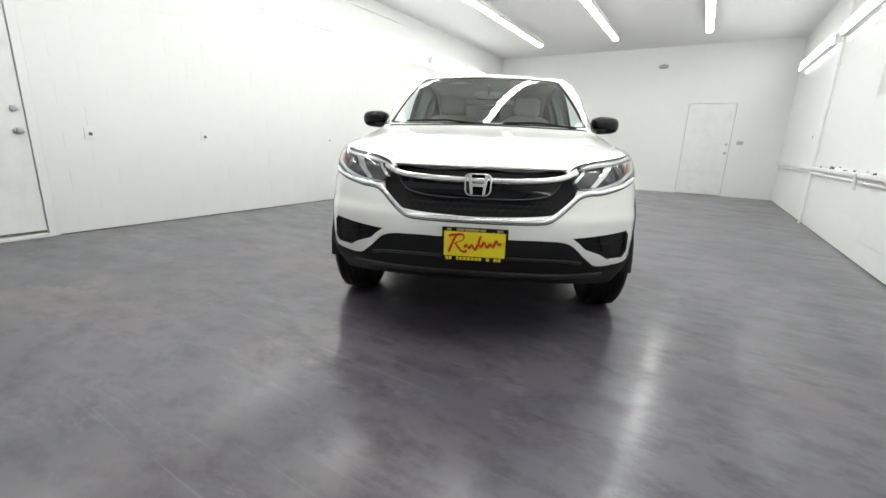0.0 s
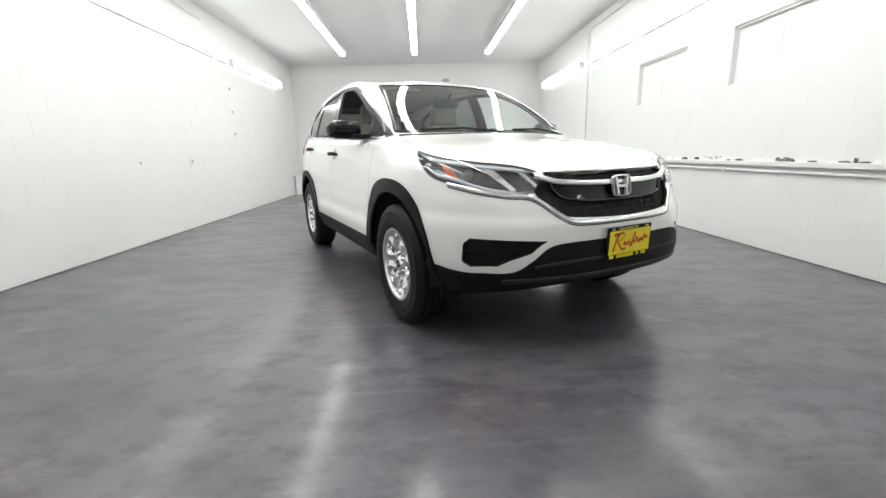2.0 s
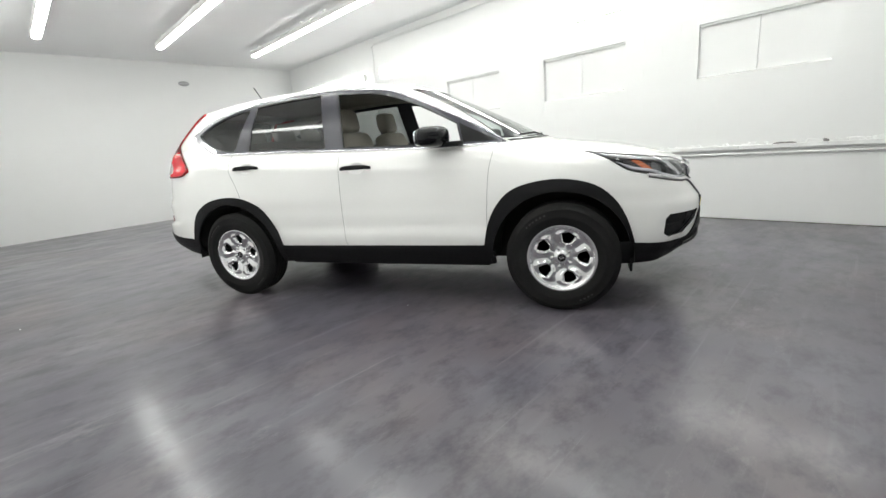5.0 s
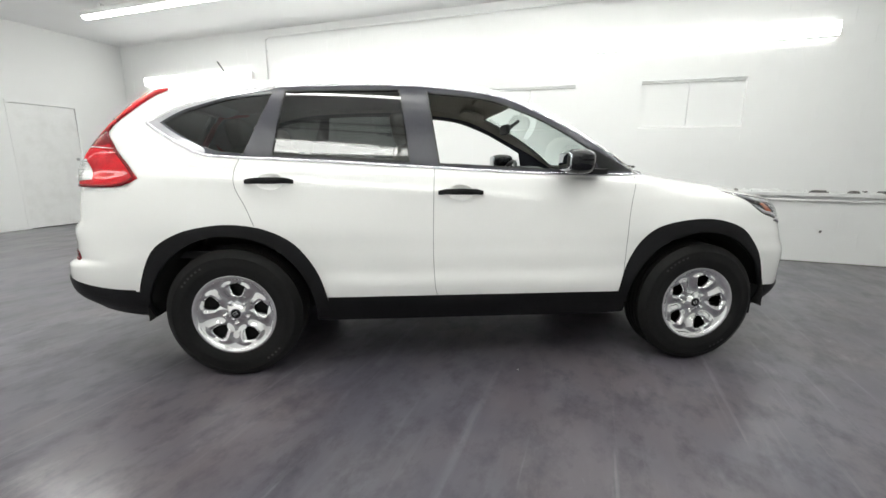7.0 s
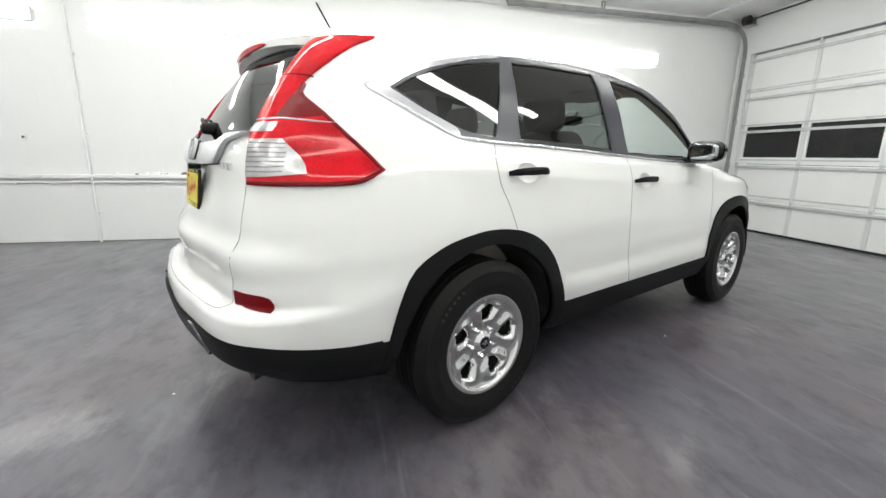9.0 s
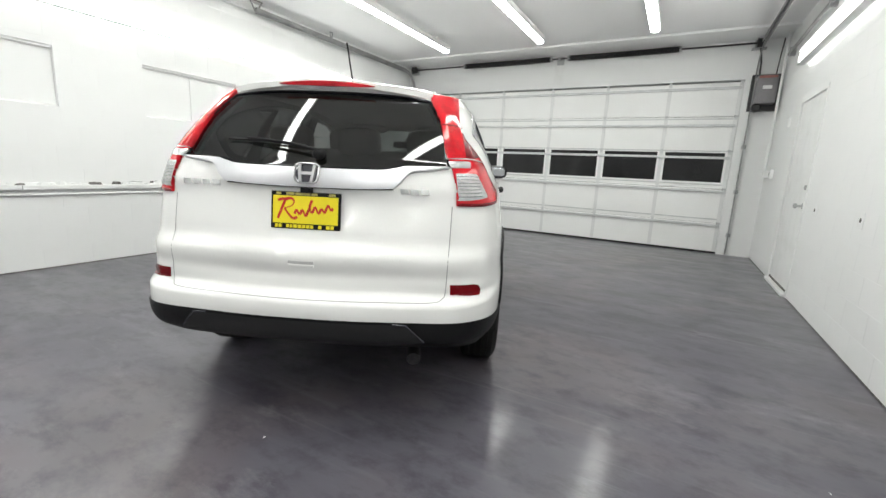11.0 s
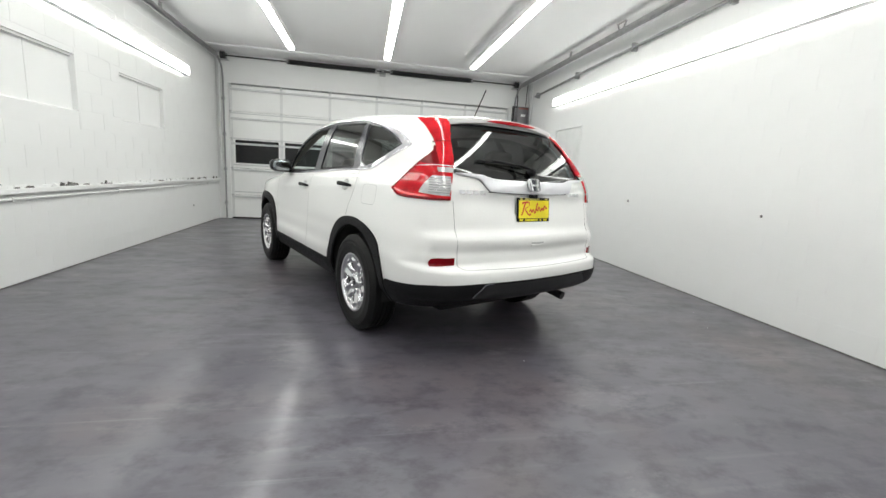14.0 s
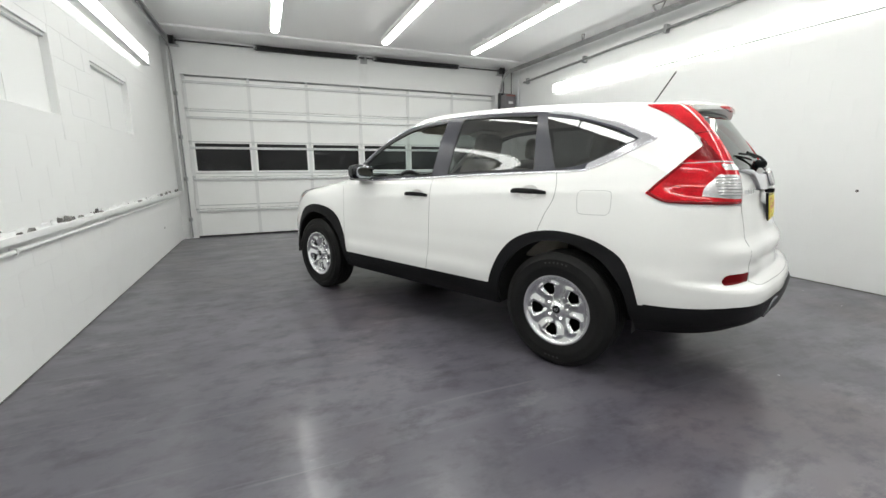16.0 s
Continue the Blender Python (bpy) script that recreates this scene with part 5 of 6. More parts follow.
# ---- headlights ----
pair_of("light_guide", lambda b: ribbon(b, ".765,-1.5,.984 .76,-1.66,.957 .66,-1.83,.931 .51,-1.92,.911 .44,-1.975,.893", "lamp", 0.02, 0.006, lift=-0.006, taper=True), M_GUIDE, HEADS, "pale clear light guide")
pair_of("lamp_bezel", lambda b: ribbon(b, ".80,-1.6,.935 .795,-1.70,.892 .755,-1.825,.866 .695,-1.9,.834 .575,-1.995,.804 .47,-2.05,.806", "lamp", 0.016, 0.006, lift=-0.012, taper=True), M_SATIN, HEADS, "silver lamp bezel")
pair_of("lamp_gasket", lambda b: ribbon(b, HEAD, "lamp", 0.0045, 0.002, closed=True), M_GASKET, HEADS, "thin black gasket")
patch("corner_reflector", ".785,-1.72,.943 .768,-1.755,.938 | .768,-1.755,.938 .75,-1.835,.872 | .75,-1.835,.872 .775,-1.80,.866 | .775,-1.80,.866 .785,-1.765,.9 .785,-1.72,.943", "lamp", M_AMBER, HEADS, "amber reflector", lift=-0.014, depth=0.01)
patch("light_bar", ".645,-1.845,.938 .61,-1.885,.934 | .61,-1.885,.934 .535,-2.005,.815 | .535,-2.005,.815 .56,-1.995,.812 | .56,-1.995,.812 .645,-1.845,.938", "lamp", M_CHROME, HEADS, "bright slanting bar", lift=-0.008, depth=0.02)
patch("inner_bar", ".495,-1.965,.905 .48,-1.975,.902 | .48,-1.975,.902 .445,-2.05,.832 | .445,-2.05,.832 .458,-2.045,.826 | .458,-2.045,.826 .495,-1.965,.905", "lamp", M_CHROME, HEADS, "bright slanting bar", lift=-0.01, depth=0.02)
patch("dark_fin", ".585,-1.90,.925 .44,-1.985,.9 | .44,-1.985,.9 .455,-2.05,.815 | .455,-2.05,.815 .53,-2.02,.812 | .53,-2.02,.812 .585,-1.90,.925", "lamp", M_FIN, HEADS, "dark lamp inner", lift=-0.02, depth=0.01)


def reflector(bm, p, r):
    co, no = on_skin(p, "lamp")
    c = co - no * 0.04
    m = Matrix.Translation(c) @ Vector((0, 0, 1)).rotation_difference(no).to_matrix().to_4x4()
    b2 = bmesh.new()
    lathe(b2, [(0.010, r), (0.014, r * 0.95), (0.002, r * 0.8), (-0.012, r * 0.45), (-0.014, r * 0.2), (-0.006, r * 0.16), (-0.004, 0.0)], 22, "z")
    b2.transform(m)
    me = bpy.data.meshes.new("tmp")
    b2.to_mesh(me)
    b2.free()
    bm.from_mesh(me)
    bpy.data.meshes.remove(me)


for p, r in (((0.695, -1.83, 0.895), 0.034), ((0.62, -1.91, 0.872), 0.034), ((0.505, -2.0, 0.85), 0.026)):
    pair_of("reflector", lambda b: reflector(b, p, r), M_BOWL, HEADS, "chrome reflector")

# ---- tail lights ----
patch("reverse_lens", ".62,2.1,1.155 .70,2.03,1.158 | .70,2.03,1.158 .735,1.99,1.10 .752,1.975,1.055 | .752,1.975,1.055 .69,2.07,1.048 .628,2.11,1.046 | .628,2.11,1.046 .62,2.1,1.155", "tail", M_WHITELENS, TAILS, "clear ribbed reversing lens", lift=0.015, depth=0.02)
patch("upper_lens", ".612,2.1,1.178 .68,2.05,1.18 | .68,2.05,1.18 .68,2.04,1.206 | .68,2.04,1.206 .606,2.09,1.206 | .606,2.09,1.206 .612,2.1,1.178", "tail", M_WHITELENS, TAILS, "clear upper lens", lift=0.015, depth=0.02)
pair_of("lamp_line", lambda b: ribbon(b, ".606,2.09,1.216 .68,2.02,1.218 .75,1.9,1.212", "tail", 0.006, 0.004, taper=True, lift=0.011), M_SATIN, TAILS, "fine bright line")
pair_of("lamp_step", lambda b: ribbon(b, ".56,1.98,1.367 .605,1.96,1.366 .655,1.93,1.36", "tail", 0.006, 0.003, taper=True, lift=0.011), M_DARKRED, TAILS, "deep red step line")
pair_of("lamp_edge", lambda b: ribbon(b, ".645,1.948,1.335 .668,1.965,1.297 .723,1.91,1.233 .785,1.815,1.13 .818,1.765,1.07 | .818,1.765,1.07 .812,1.82,1.036 .80,1.9,1.026 .74,2.01,1.026 .63,2.11,1.028", "tail", 0.014, 0.004, lift=0.010), M_DARKRED, TAILS, "deep red edge")
patch("inner_wing", ".645,1.95,1.338 .672,1.965,1.292 .72,1.91,1.233 | .72,1.91,1.233 .69,1.96,1.225 .64,2.01,1.222 | .64,2.01,1.222 .65,1.99,1.28 .645,1.95,1.338", "tail", M_DARKRED, TAILS, "shaded red inner wing", lift=0.013, depth=0.01)
for z in (1.062, 1.076, 1.09, 1.104, 1.118, 1.132, 1.145):
    pair_of("lens_rib", lambda b: ribbon(b, ".628,2.105,%g .66,2.07,%g .71,2.02,%g" % (z, z, z), "tail", 0.004, 0.004, lift=0.014), M_BRUSHED, TAILS)
patch("bumper_reflector", ".757,.634 .63,.645 | .63,.645 .628,.689 | .628,.689 .735,.684 .757,.662 | .757,.662 .757,.634", "rear", M_DARKRED, BOTH, "deep red bumper reflector", lift=0.006, depth=0.012)

# ---- grille ----
bm = bmesh.new()
ribbon(bm, "0,.832 .09,.832 .20,.834 .33,.842 .40,.856 .455,.88", "front", 0.027, 0.012)
mirrored(bm)
part("grille_bar", bm, M_CHROME, CAR, "chrome grille bar", 50)
bm = bmesh.new()
ribbon(bm, "0,.656 .2,.657 .305,.661 | .305,.661 .345,.675 .40,.715 .45,.757 .485,.779 .53,.788 .58,.789 .70,.814 .785,.844", "front", 0.021, 0.009)
mirrored(bm)
part("grille_surround", bm, M_CHROME, CAR, "chrome lower grille surround", 50)
bm = bmesh.new()
ribbon(bm, "0,.642 .2,.643 .31,.647 | .31,.647 .352,.661 .407,.70 .457,.743 .49,.765 .535,.774 .585,.776 .70,.80 .785,.829", "front", 0.005, 0.002)
mirrored(bm)
part("grille_seam", bm, M_GASKET, CAR, "", 50)
patch("grille_panel", "-.1,.816 .2,.82 .33,.836 .40,.857 | .40,.857 .37,.80 .33,.775 | .33,.775 .21,.758 -.1,.755 | -.1,.755 -.1,.816", "front", M_GLOSS, CAR, "gloss black grille panel", lift=-0.01, depth=0.02, both=True)
bm = bmesh.new()
ribbon(bm, "0,.752 .07,.752 .21,.755 .325,.772 .365,.80 .39,.84", "front", 0.006, 0.003, lift=-0.006)
mirrored(bm)
part("grille_line", bm, M_PILLAR, CAR, "fine grey line", 50)
bm = bmesh.new()
for row in range(3):
    for col in range(13):
        cx, cz = 0.02 + 0.034 * col + (0.017 if row % 2 else 0), 0.688 + 0.0235 * row
        if cx > 0.30 + 0.95 * (cz - 0.68) or cx > 0.42:
            continue
        hexa = [on_skin((cx + 0.018 * math.cos(a), cz + 0.013 * math.sin(a)), "front")[0] for a in [math.pi / 6 + k * math.pi / 3 for k in range(6)]]
        hexa = [p + Vector((0, 0.016, 0)) for p in hexa]
        tube(bm, hexa + hexa[:1], 0.0022, 4, False)
mirrored(bm)
tagged(part("grille_mesh", bm, M_WELL, CAR, "honeycomb grille mesh"), kind="stuff")


def fog_vane(bm):
    ribbon(bm, ".775,.535 .66,.54 .56,.552", "front", 0.008, 0.005, lift=-0.014)
    ribbon(bm, ".60,.595 .605,.56 .625,.51", "front", 0.01, 0.005, lift=-0.014)


pair_of("fog_vane", fog_vane, M_PLASTIC, BOTH)
pair_of("fog_rim", lambda b: ribbon(b, FOG, "front", 0.006, 0.003, closed=True, lift=-0.002), M_PLASTIC, BOTH, "black recess rim")


# ---- emblems ----
def at_skin(p, view, out=0.0):
    co, no = on_skin(p, view)
    up = Vector((0, 0, 1))
    x = up.cross(no).normalized()
    z = no.cross(x).normalized()
    m = Matrix((x, z, no)).transposed().to_4x4()
    return Matrix.Translation(co + no * out) @ m


def badge(bm, w, h):
    """A rounded frame with two leaning uprights and a cross bar; flat in x and y."""
    n = 32
    prof = []
    for k in range(n):
        t = 2 * math.pi * k / n
        c, s = math.cos(t), math.sin(t)
        prof.append((math.copysign(abs(c) ** 0.45, c) * w / 2 * (1 + 0.06 * s), math.copysign(abs(s) ** 0.45, s) * h / 2))
    rings = []
    for sc, z in ((1.0, 0.0), (0.99, 0.012), (0.92, 0.014), (0.89, 0.004)):
        rings.append([bm.verts.new((x * sc, y * sc, z)) for x, y in prof])
    for a, b in zip(rings, rings[1:]):
        for k in range(n):
            bm.faces.new((a[k], a[(k + 1) % n], b[(k + 1) % n], b[k]))
    for s in (-1, 1):
        vs = [bm.verts.new((s * w * a, h * b, z)) for z in (0.0, 0.013) for a, b in ((0.17, -0.42), (0.27, -0.42), (0.37, 0.42), (0.25, 0.42))]
        for q in ((0, 1, 2, 3), (4, 5, 6, 7), (0, 1, 5, 4), (1, 2, 6, 5), (2, 3, 7, 6), (3, 0, 4, 7)):
            bm.faces.new([vs[i] for i in q])
    vs = [bm.verts.new((w * a, h * b, z)) for z in (0.0, 0.012) for a, b in ((-0.22, -0.08), (0.22, -0.08), (0.24, 0.06), (-0.24, 0.06))]
    for q in ((0, 1, 2, 3), (4, 5, 6, 7), (0, 1, 5, 4), (1, 2, 6, 5), (2, 3, 7, 6), (3, 0, 4, 7)):
        bm.faces.new([vs[i] for i in q])


for p, view, w, h, par in (((0, 0.81), "front", 0.125, 0.105, CAR), ((0, 1.123), "rear", 0.108, 0.09, gate)):
    bm = bmesh.new()
    badge(bm, w, h)
    bm.transform(at_skin(p, view, 0.012 if view == "front" else 0.028))
    b = part("emblem", bm, M_BADGE, par, "chrome emblem on a dark ground", 30)
    bm = bmesh.new()
    lathe(bm, [(-0.02, 0.5), (0.002, 0.5), (0.002, 0.0)], 28, "z")
    bmesh.ops.scale(bm, vec=(w * 0.95, h * 0.95, 1), verts=bm.verts)
    bm.transform(at_skin(p, view, 0.01 if view == "front" else 0.026))
    part("emblem_ground", bm, M_GLOSS if view == "front" else M_PILLAR, par)


# ---- number plates ----
def plate(m, parent, back_label):
    bm = bmesh.new()
    box(bm, -0.151, 0.151, -0.079, 0.079, 0.0, 0.012, 0.004)
    bm.transform(m)
    fr = part("plate_frame", bm, M_PLASTIC, parent, back_label)
    bm = bmesh.new()
    box(bm, -0.141, 0.141, -0.056, 0.061, 0.012, 0.0155)
    bm.transform(m)
    part("plate", bm, M_YELLOW, fr, "yellow dealer plate with red script shape")
    bm = bmesh.new()
    z = 0.0172
    big = curve("-.118,-.038 -.1,.01 -.085,.046 | -.085,.046 -.06,.05 -.048,.036 -.06,.018 -.09,.008 | -.09,.008 -.075,-.012 -.052,-.034 -.03,-.026", 6)
    wave = [(x, -0.014 + 0.17 * (x + 0.045) + 0.011 * math.sin((x + 0.045) * 230) + 0.006 * math.sin((x + 0.045) * 95)) for x in [-0.045 + 0.0035 * k for k in range(48)]]
    for line in ([(float(p[0]), float(p[1])) for p in big], wave, [(-0.118, 0.04), (-0.1, 0.046), (-0.08, 0.046)], [(0.018, 0.004), (0.022, 0.03), (0.03, 0.045)]):
        for (x0, y0), (x1, y1) in zip(line, line[1:]):  # flat brush strokes of a red script
            dx, dy = x1 - x0, y1 - y0
            n = math.hypot(dx, dy) or 1
            nx, ny = -dy / n * 0.004 - 0.001, dx / n * 0.004 + 0.0016
            bm.faces.new([bm.verts.new(q) for q in ((x0 - nx, y0 - ny, z), (x1 - nx, y1 - ny, z), (x1 + nx, y1 + ny, z), (x0 + nx, y0 + ny, z))])
    bm.transform(m)
    part("script_shape", bm, M_REDINK, fr)
    rnd = random.Random(3)
    x = -0.132
    while x < 0.122:
        wd = rnd.uniform(0.011, 0.016)
        if rnd.random() > 0.14:
            bm = bmesh.new()
            box(bm, x, x + wd, -0.075, -0.06, 0.012, 0.0135)
            bm.transform(m)
            part("lettering_bar", bm, M_YELLOW, fr)
        x += wd + 0.0035
    for x0, x1 in ((-0.128, -0.108), (-0.085, -0.05), (-0.046, 0.02), (0.024, 0.05), (0.1, 0.128)):
        bm = bmesh.new()
        box(bm, x0, x1, 0.064, 0.075, 0.012, 0.0135)
        bm.transform(m)
        part("lettering_bar", bm, M_FADED, fr)


plate(Matrix.Translation((0, -2.2, 0.545)) @ Matrix(((1, 0, 0), (0, 0, -1), (0, 1, 0))).to_4x4() @ Matrix.Rotation(radians(3), 4, "X"), CAR, "black front plate frame")
co, no = on_skin((0, 0.975), "rear")
plate(Matrix.Translation((0, co.y + 0.014, 0.975)) @ Matrix(((-1, 0, 0), (0, 0, 1), (0, 1, 0))).to_4x4() @ Matrix.Rotation(radians(-6), 4, "X"), gate, "black rear plate frame")

# ---- tailgate fittings ----
patch("gate_garnish", "-.1,1.148 .28,1.151 .37,1.163 .42,1.173 .595,1.177 | .595,1.177 .5,1.163 .435,1.152 .395,1.11 .365,1.083 | .365,1.083 .2,1.077 -.1,1.075 | -.1,1.075 -.1,1.148", "rear", M_SATIN, gate, "satin silver tailgate strip", lift=0.022, depth=0.03, both=True)
# black strip standing in for the shade below the garnish edge
bm = bmesh.new()
ribbon(bm, "0,1.073 .2,1.075 .365,1.081", "rear", 0.006, 0.003)
mirrored(bm)
part("garnish_shade_strip", bm, M_GASKET, gate)
bm = bmesh.new()
ribbon(bm, "0,1.157 .28,1.16 .37,1.172 .42,1.182 .592,1.186 | .592,1.186 .578,1.31 .535,1.4 .475,1.487 | .475,1.487 .3,1.502 0,1.504", "rear", 0.014, 0.002)
mirrored(bm)
part("rear_glass_seal", bm, M_GLOSS, gate, "", 50)
# grey strip painted for the shade inside the white hand grip recess
bm = bmesh.new()
ribbon(bm, ".055,.765 0,.764 -.055,.765", "rear", 0.012, 0.0012)
part("gate_grip_shade", bm, M_GRIP, gate, "grey strip for the shade in the hand grip slot")
bm = bmesh.new()
ribbon(bm, ".055,.75 0,.749 -.055,.75", "rear", 0.012, 0.004)
part("grip_lip", bm, M_PAINT, gate, "", 50)
bm = bmesh.new()
box(bm, -0.02, 0.02, 2.165, 2.21, 1.052, 1.074, 0.004)
part("rear_camera", bm, M_PLASTIC, gate, "small black camera")


def letter_bars(name, x0, x1, z, count):
    for k in range(count):
        a = x0 + (x1 - x0) * k / count
        b = a + (x1 - x0) / count * 0.78
        bm = bmesh.new()
        lean = 0.006 if x1 < x0 else -0.006
        vs = []
        for o in (0.0, 0.004):
            for x, dz in ((a, -0.011), (b, -0.011), (b + lean, 0.011), (a + lean, 0.011)):
                co, no = on_skin((x, z + dz), "rear")
                vs.append(bm.verts.new(co + no * o))
        for q in ((0, 1, 2, 3), (4, 5, 6, 7), (0, 1, 5, 4), (1, 2, 6, 5), (2, 3, 7, 6), (3, 0, 4, 7)):
            bm.faces.new([vs[i] for i in q])
        part(name, bm, M_CHROME, gate, "small chrome lettering bar")


letter_bars("badge_bar", 0.575, 0.385, 1.075, 4)
letter_bars("badge_bar", -0.40, -0.53, 1.075, 3)

# rear wiper
bm = bmesh.new()
pv, no = on_skin((-0.03, 1.215), "rear")
tip, nt_ = on_skin((0.30, 1.262), "rear")
lathe(bm, [(-0.01, 0.026), (0.035, 0.022), (0.045, 0.012)], 14, "y", tuple(pv + no * 0.0))
tube(bm, [pv + no * 0.035, pv.lerp(tip, 0.35) + no * 0.035 + Vector((0, 0, 0.006)), tip + nt_ * 0.024], 0.007, 8)
part("rear_wiper_arm", bm, M_PLASTIC, gate, "black rear wiper arm", 50)
bm = bmesh.new()
a, na = on_skin((0.40, 1.262), "rear")
b, nb = on_skin((0.03, 1.245), "rear")
mid, nm = on_skin((0.2, 1.258), "rear")
tube(bm, [a + na * 0.01, mid + nm * 0.014, b + nb * 0.01], 0.006, 6)
part("rear_wiper_blade", bm, M_PLASTIC, gate, "", 50)

# roof spoiler with its brake lamp
bm = bmesh.new()
secs = []
for i in range(13):
    f = -1 + 2 * i / 12
    x = 0.485 * f
    y1 = 1.945 - 0.075 * f * f - 0.02 * f ** 6
    y0 = 1.72 - 0.05 * f * f
    z0 = SKIN.ray_cast(Vector((x, y0, 3)), Vector((0, 0, -1)))[0].z
    z1 = 1.552 - 0.03 * f * f
    row = []
    for g in (0.0, 0.3, 0.6, 0.85, 1.0):
        row.append((x, y0 + (y1 - y0) * g, z0 + 0.002 + (z1 - z0) * (0.75 * g + 0.25 * g * g) + 0.008 * math.sin(math.pi * g)))
    row.append((x, y1 - 0.003, z1 - 0.024))
    row.append((x, y1 - 0.06, z1 - 0.04))
    row.append((x, y0 + 0.05, z0 - 0.05))
    secs.append([bm.verts.new(p) for p in row])
for a, b in zip(secs, secs[1:]):
    for k in range(len(a)):
        bm.faces.new((a[k], b[k], b[(k + 1) % len(a)], a[(k + 1) % len(a)]))
bm.faces.new(secs[0])
bm.faces.new(secs[-1])
sp = part("roof_spoiler", bm, M_PAINT, CAR, "white roof spoiler", 40)
bm = bmesh.new()
rows = []
for i in range(15):
    f = -1 + 2 * i / 14
    x = 0.225 * f
    y1 = 1.945 - 0.075 * (x / 0.485) ** 2
    h = 0.014 * math.sqrt(max(0.02, 1 - f * f))
    rows.append([bm.verts.new((x, y1 + dy, 1.54 - 0.03 * (x / 0.485) ** 2 + dz * h)) for dy, dz in ((-0.01, -1), (0.006, -0.8), (0.008, 0.5), (-0.03, 1.3))])
for a, b in zip(rows, rows[1:]):
    for k in range(4):
        bm.faces.new((a[k], b[k], b[(k + 1) % 4], a[(k + 1) % 4]))
bm.faces.new(rows[0])
bm.faces.new(rows[-1])
part("high_brake_lamp", bm, M_RED, sp, "red high brake lamp", 50)

# aerial
z = SKIN.ray_cast(Vector((0, 1.5, 3)), Vector((0, 0, -1)))[0].z
bm = bmesh.new()
blob(bm, (0, 1.5, z + 0.006), (0.022, 0.035, 0.018), 0.8, 14, 8)
ant = part("aerial_base", bm, M_PLASTIC, CAR, "black aerial base", 50)
bm = bmesh.new()
tube(bm, [(0, 1.505, z + 0.015), (0, 1.56, z + 0.1), (0, 1.625, z + 0.2)], 0.0042, 8)
part("aerial_rod", bm, M_PLASTIC, ant, "thin black aerial", 50)

# ---- wheels ----
bm = bmesh.new()
prof = [(-0.1, 0.206), (-0.108, 0.23), (-0.112, 0.27), (-0.108, 0.31), (-0.097, 0.335), (-0.084, 0.347)]
for k in range(5):
    x0 = -0.084 + 0.168 * k / 5
    x1 = -0.084 + 0.168 * (k + 1) / 5
    prof += [(x0 + 0.004, 0.353), (x1 - 0.004, 0.353)]
    if k < 4:
        prof += [(x1 - 0.003, 0.345), (x1 + 0.003, 0.345)]
prof += [(0.084, 0.347), (0.097, 0.337), (0.106, 0.318), (0.1085, 0.314), (0.1075, 0.309), (0.1125, 0.275), (0.1125, 0.262), (0.1105, 0.258), (0.108, 0.235), (0.1, 0.212), (0.096, 0.206)]
lathe(bm, prof, 64, "x", caps=False)
ME_TYRE = mesh_of("tyre", bm, M_TYRE, 28)
bm = bmesh.new()
lathe(bm, [(-0.1, 0.21), (-0.09, 0.2), (0.03, 0.19), (0.045, 0.188), (0.07, 0.187), (0.088, 0.191), (0.096, 0.197), (0.1, 0.204), (0.102, 0.212), (0.101, 0.221), (0.094, 0.226), (0.085, 0.226)], 56, "x", caps=False)
ME_RIM = mesh_of("wheel", bm, M_CHROME, 35)
bm = bmesh.new()
lathe(bm, [(0.02, 0.19), (0.02, 0.05), (0.03, 0.05), (0.03, 0.0)], 32, "x")
ME_DISC = mesh_of("wheel_back", bm, M_WELL)


def spoke(bm):
    """One fifth of the wheel's face: a broad pressed spoke with half a window on either side."""
    rs = [0.03, 0.05, 0.07, 0.085, 0.096] + [0.098 + 0.070 * k / 12 for k in range(13)] + [0.172, 0.182, 0.192, 0.2]

    def half(r):
        u = (r - 0.133) / 0.0352
        return (0.014 + 0.013 * (u + 1)) * max(0.0, 1 - abs(u) ** 5) ** 0.5 if abs(u) < 1 else 0.0

    def depth(r, th):
        d = abs(r * th)
        base = np.interp(r, (0.03, 0.05, 0.075, 0.1, 0.14, 0.17, 0.185, 0.2), (0.076, 0.07, 0.066, 0.073, 0.083, 0.087, 0.086, 0.096))
        rise = float(smooth(0.075, 0.11, r) * smooth(0.19, 0.165, r))
        edge = math.radians(36) * r - half(r)
        return float(base + rise * (0.010 * math.exp(-((d - 0.62 * edge) / (0.2 * edge)) ** 2) - 0.006 * math.exp(-(d / (0.25 * edge)) ** 2) - 0.012 * math.exp(-((d - edge) / (0.10 * edge)) ** 2)))

    n = 16
    rows, sides = [], []
    for r in rs:
        a = math.radians(36) - half(r) / r
        row = [-a + 2 * a * k / n for k in range(n + 1)]
        rows.append([bm.verts.new((depth(r, t), r * math.sin(t), r * math.cos(t))) for t in row])
        sides.append([bm.verts.new((depth(r, t) - 0.03, 0.985 * r * math.sin(t), 0.985 * r * math.cos(t))) if half(r) > 1e-4 else None for t in (row[0], row[-1])])
    for p, q in zip(rows, rows[1:]):
        for k in range(n):
            bm.faces.new((p[k], p[k + 1], q[k + 1], q[k]))
    for k in range(len(rs) - 1):
        for e, c in ((0, 0), (1, n)):
            quad = [rows[k][c], rows[k + 1][c], sides[k + 1][e] or rows[k + 1][c], sides[k][e] or rows[k][c]]
            quad = [v for i, v in enumerate(quad) if v not in quad[:i]]
            if len(quad) > 2:
                bm.faces.new(quad)


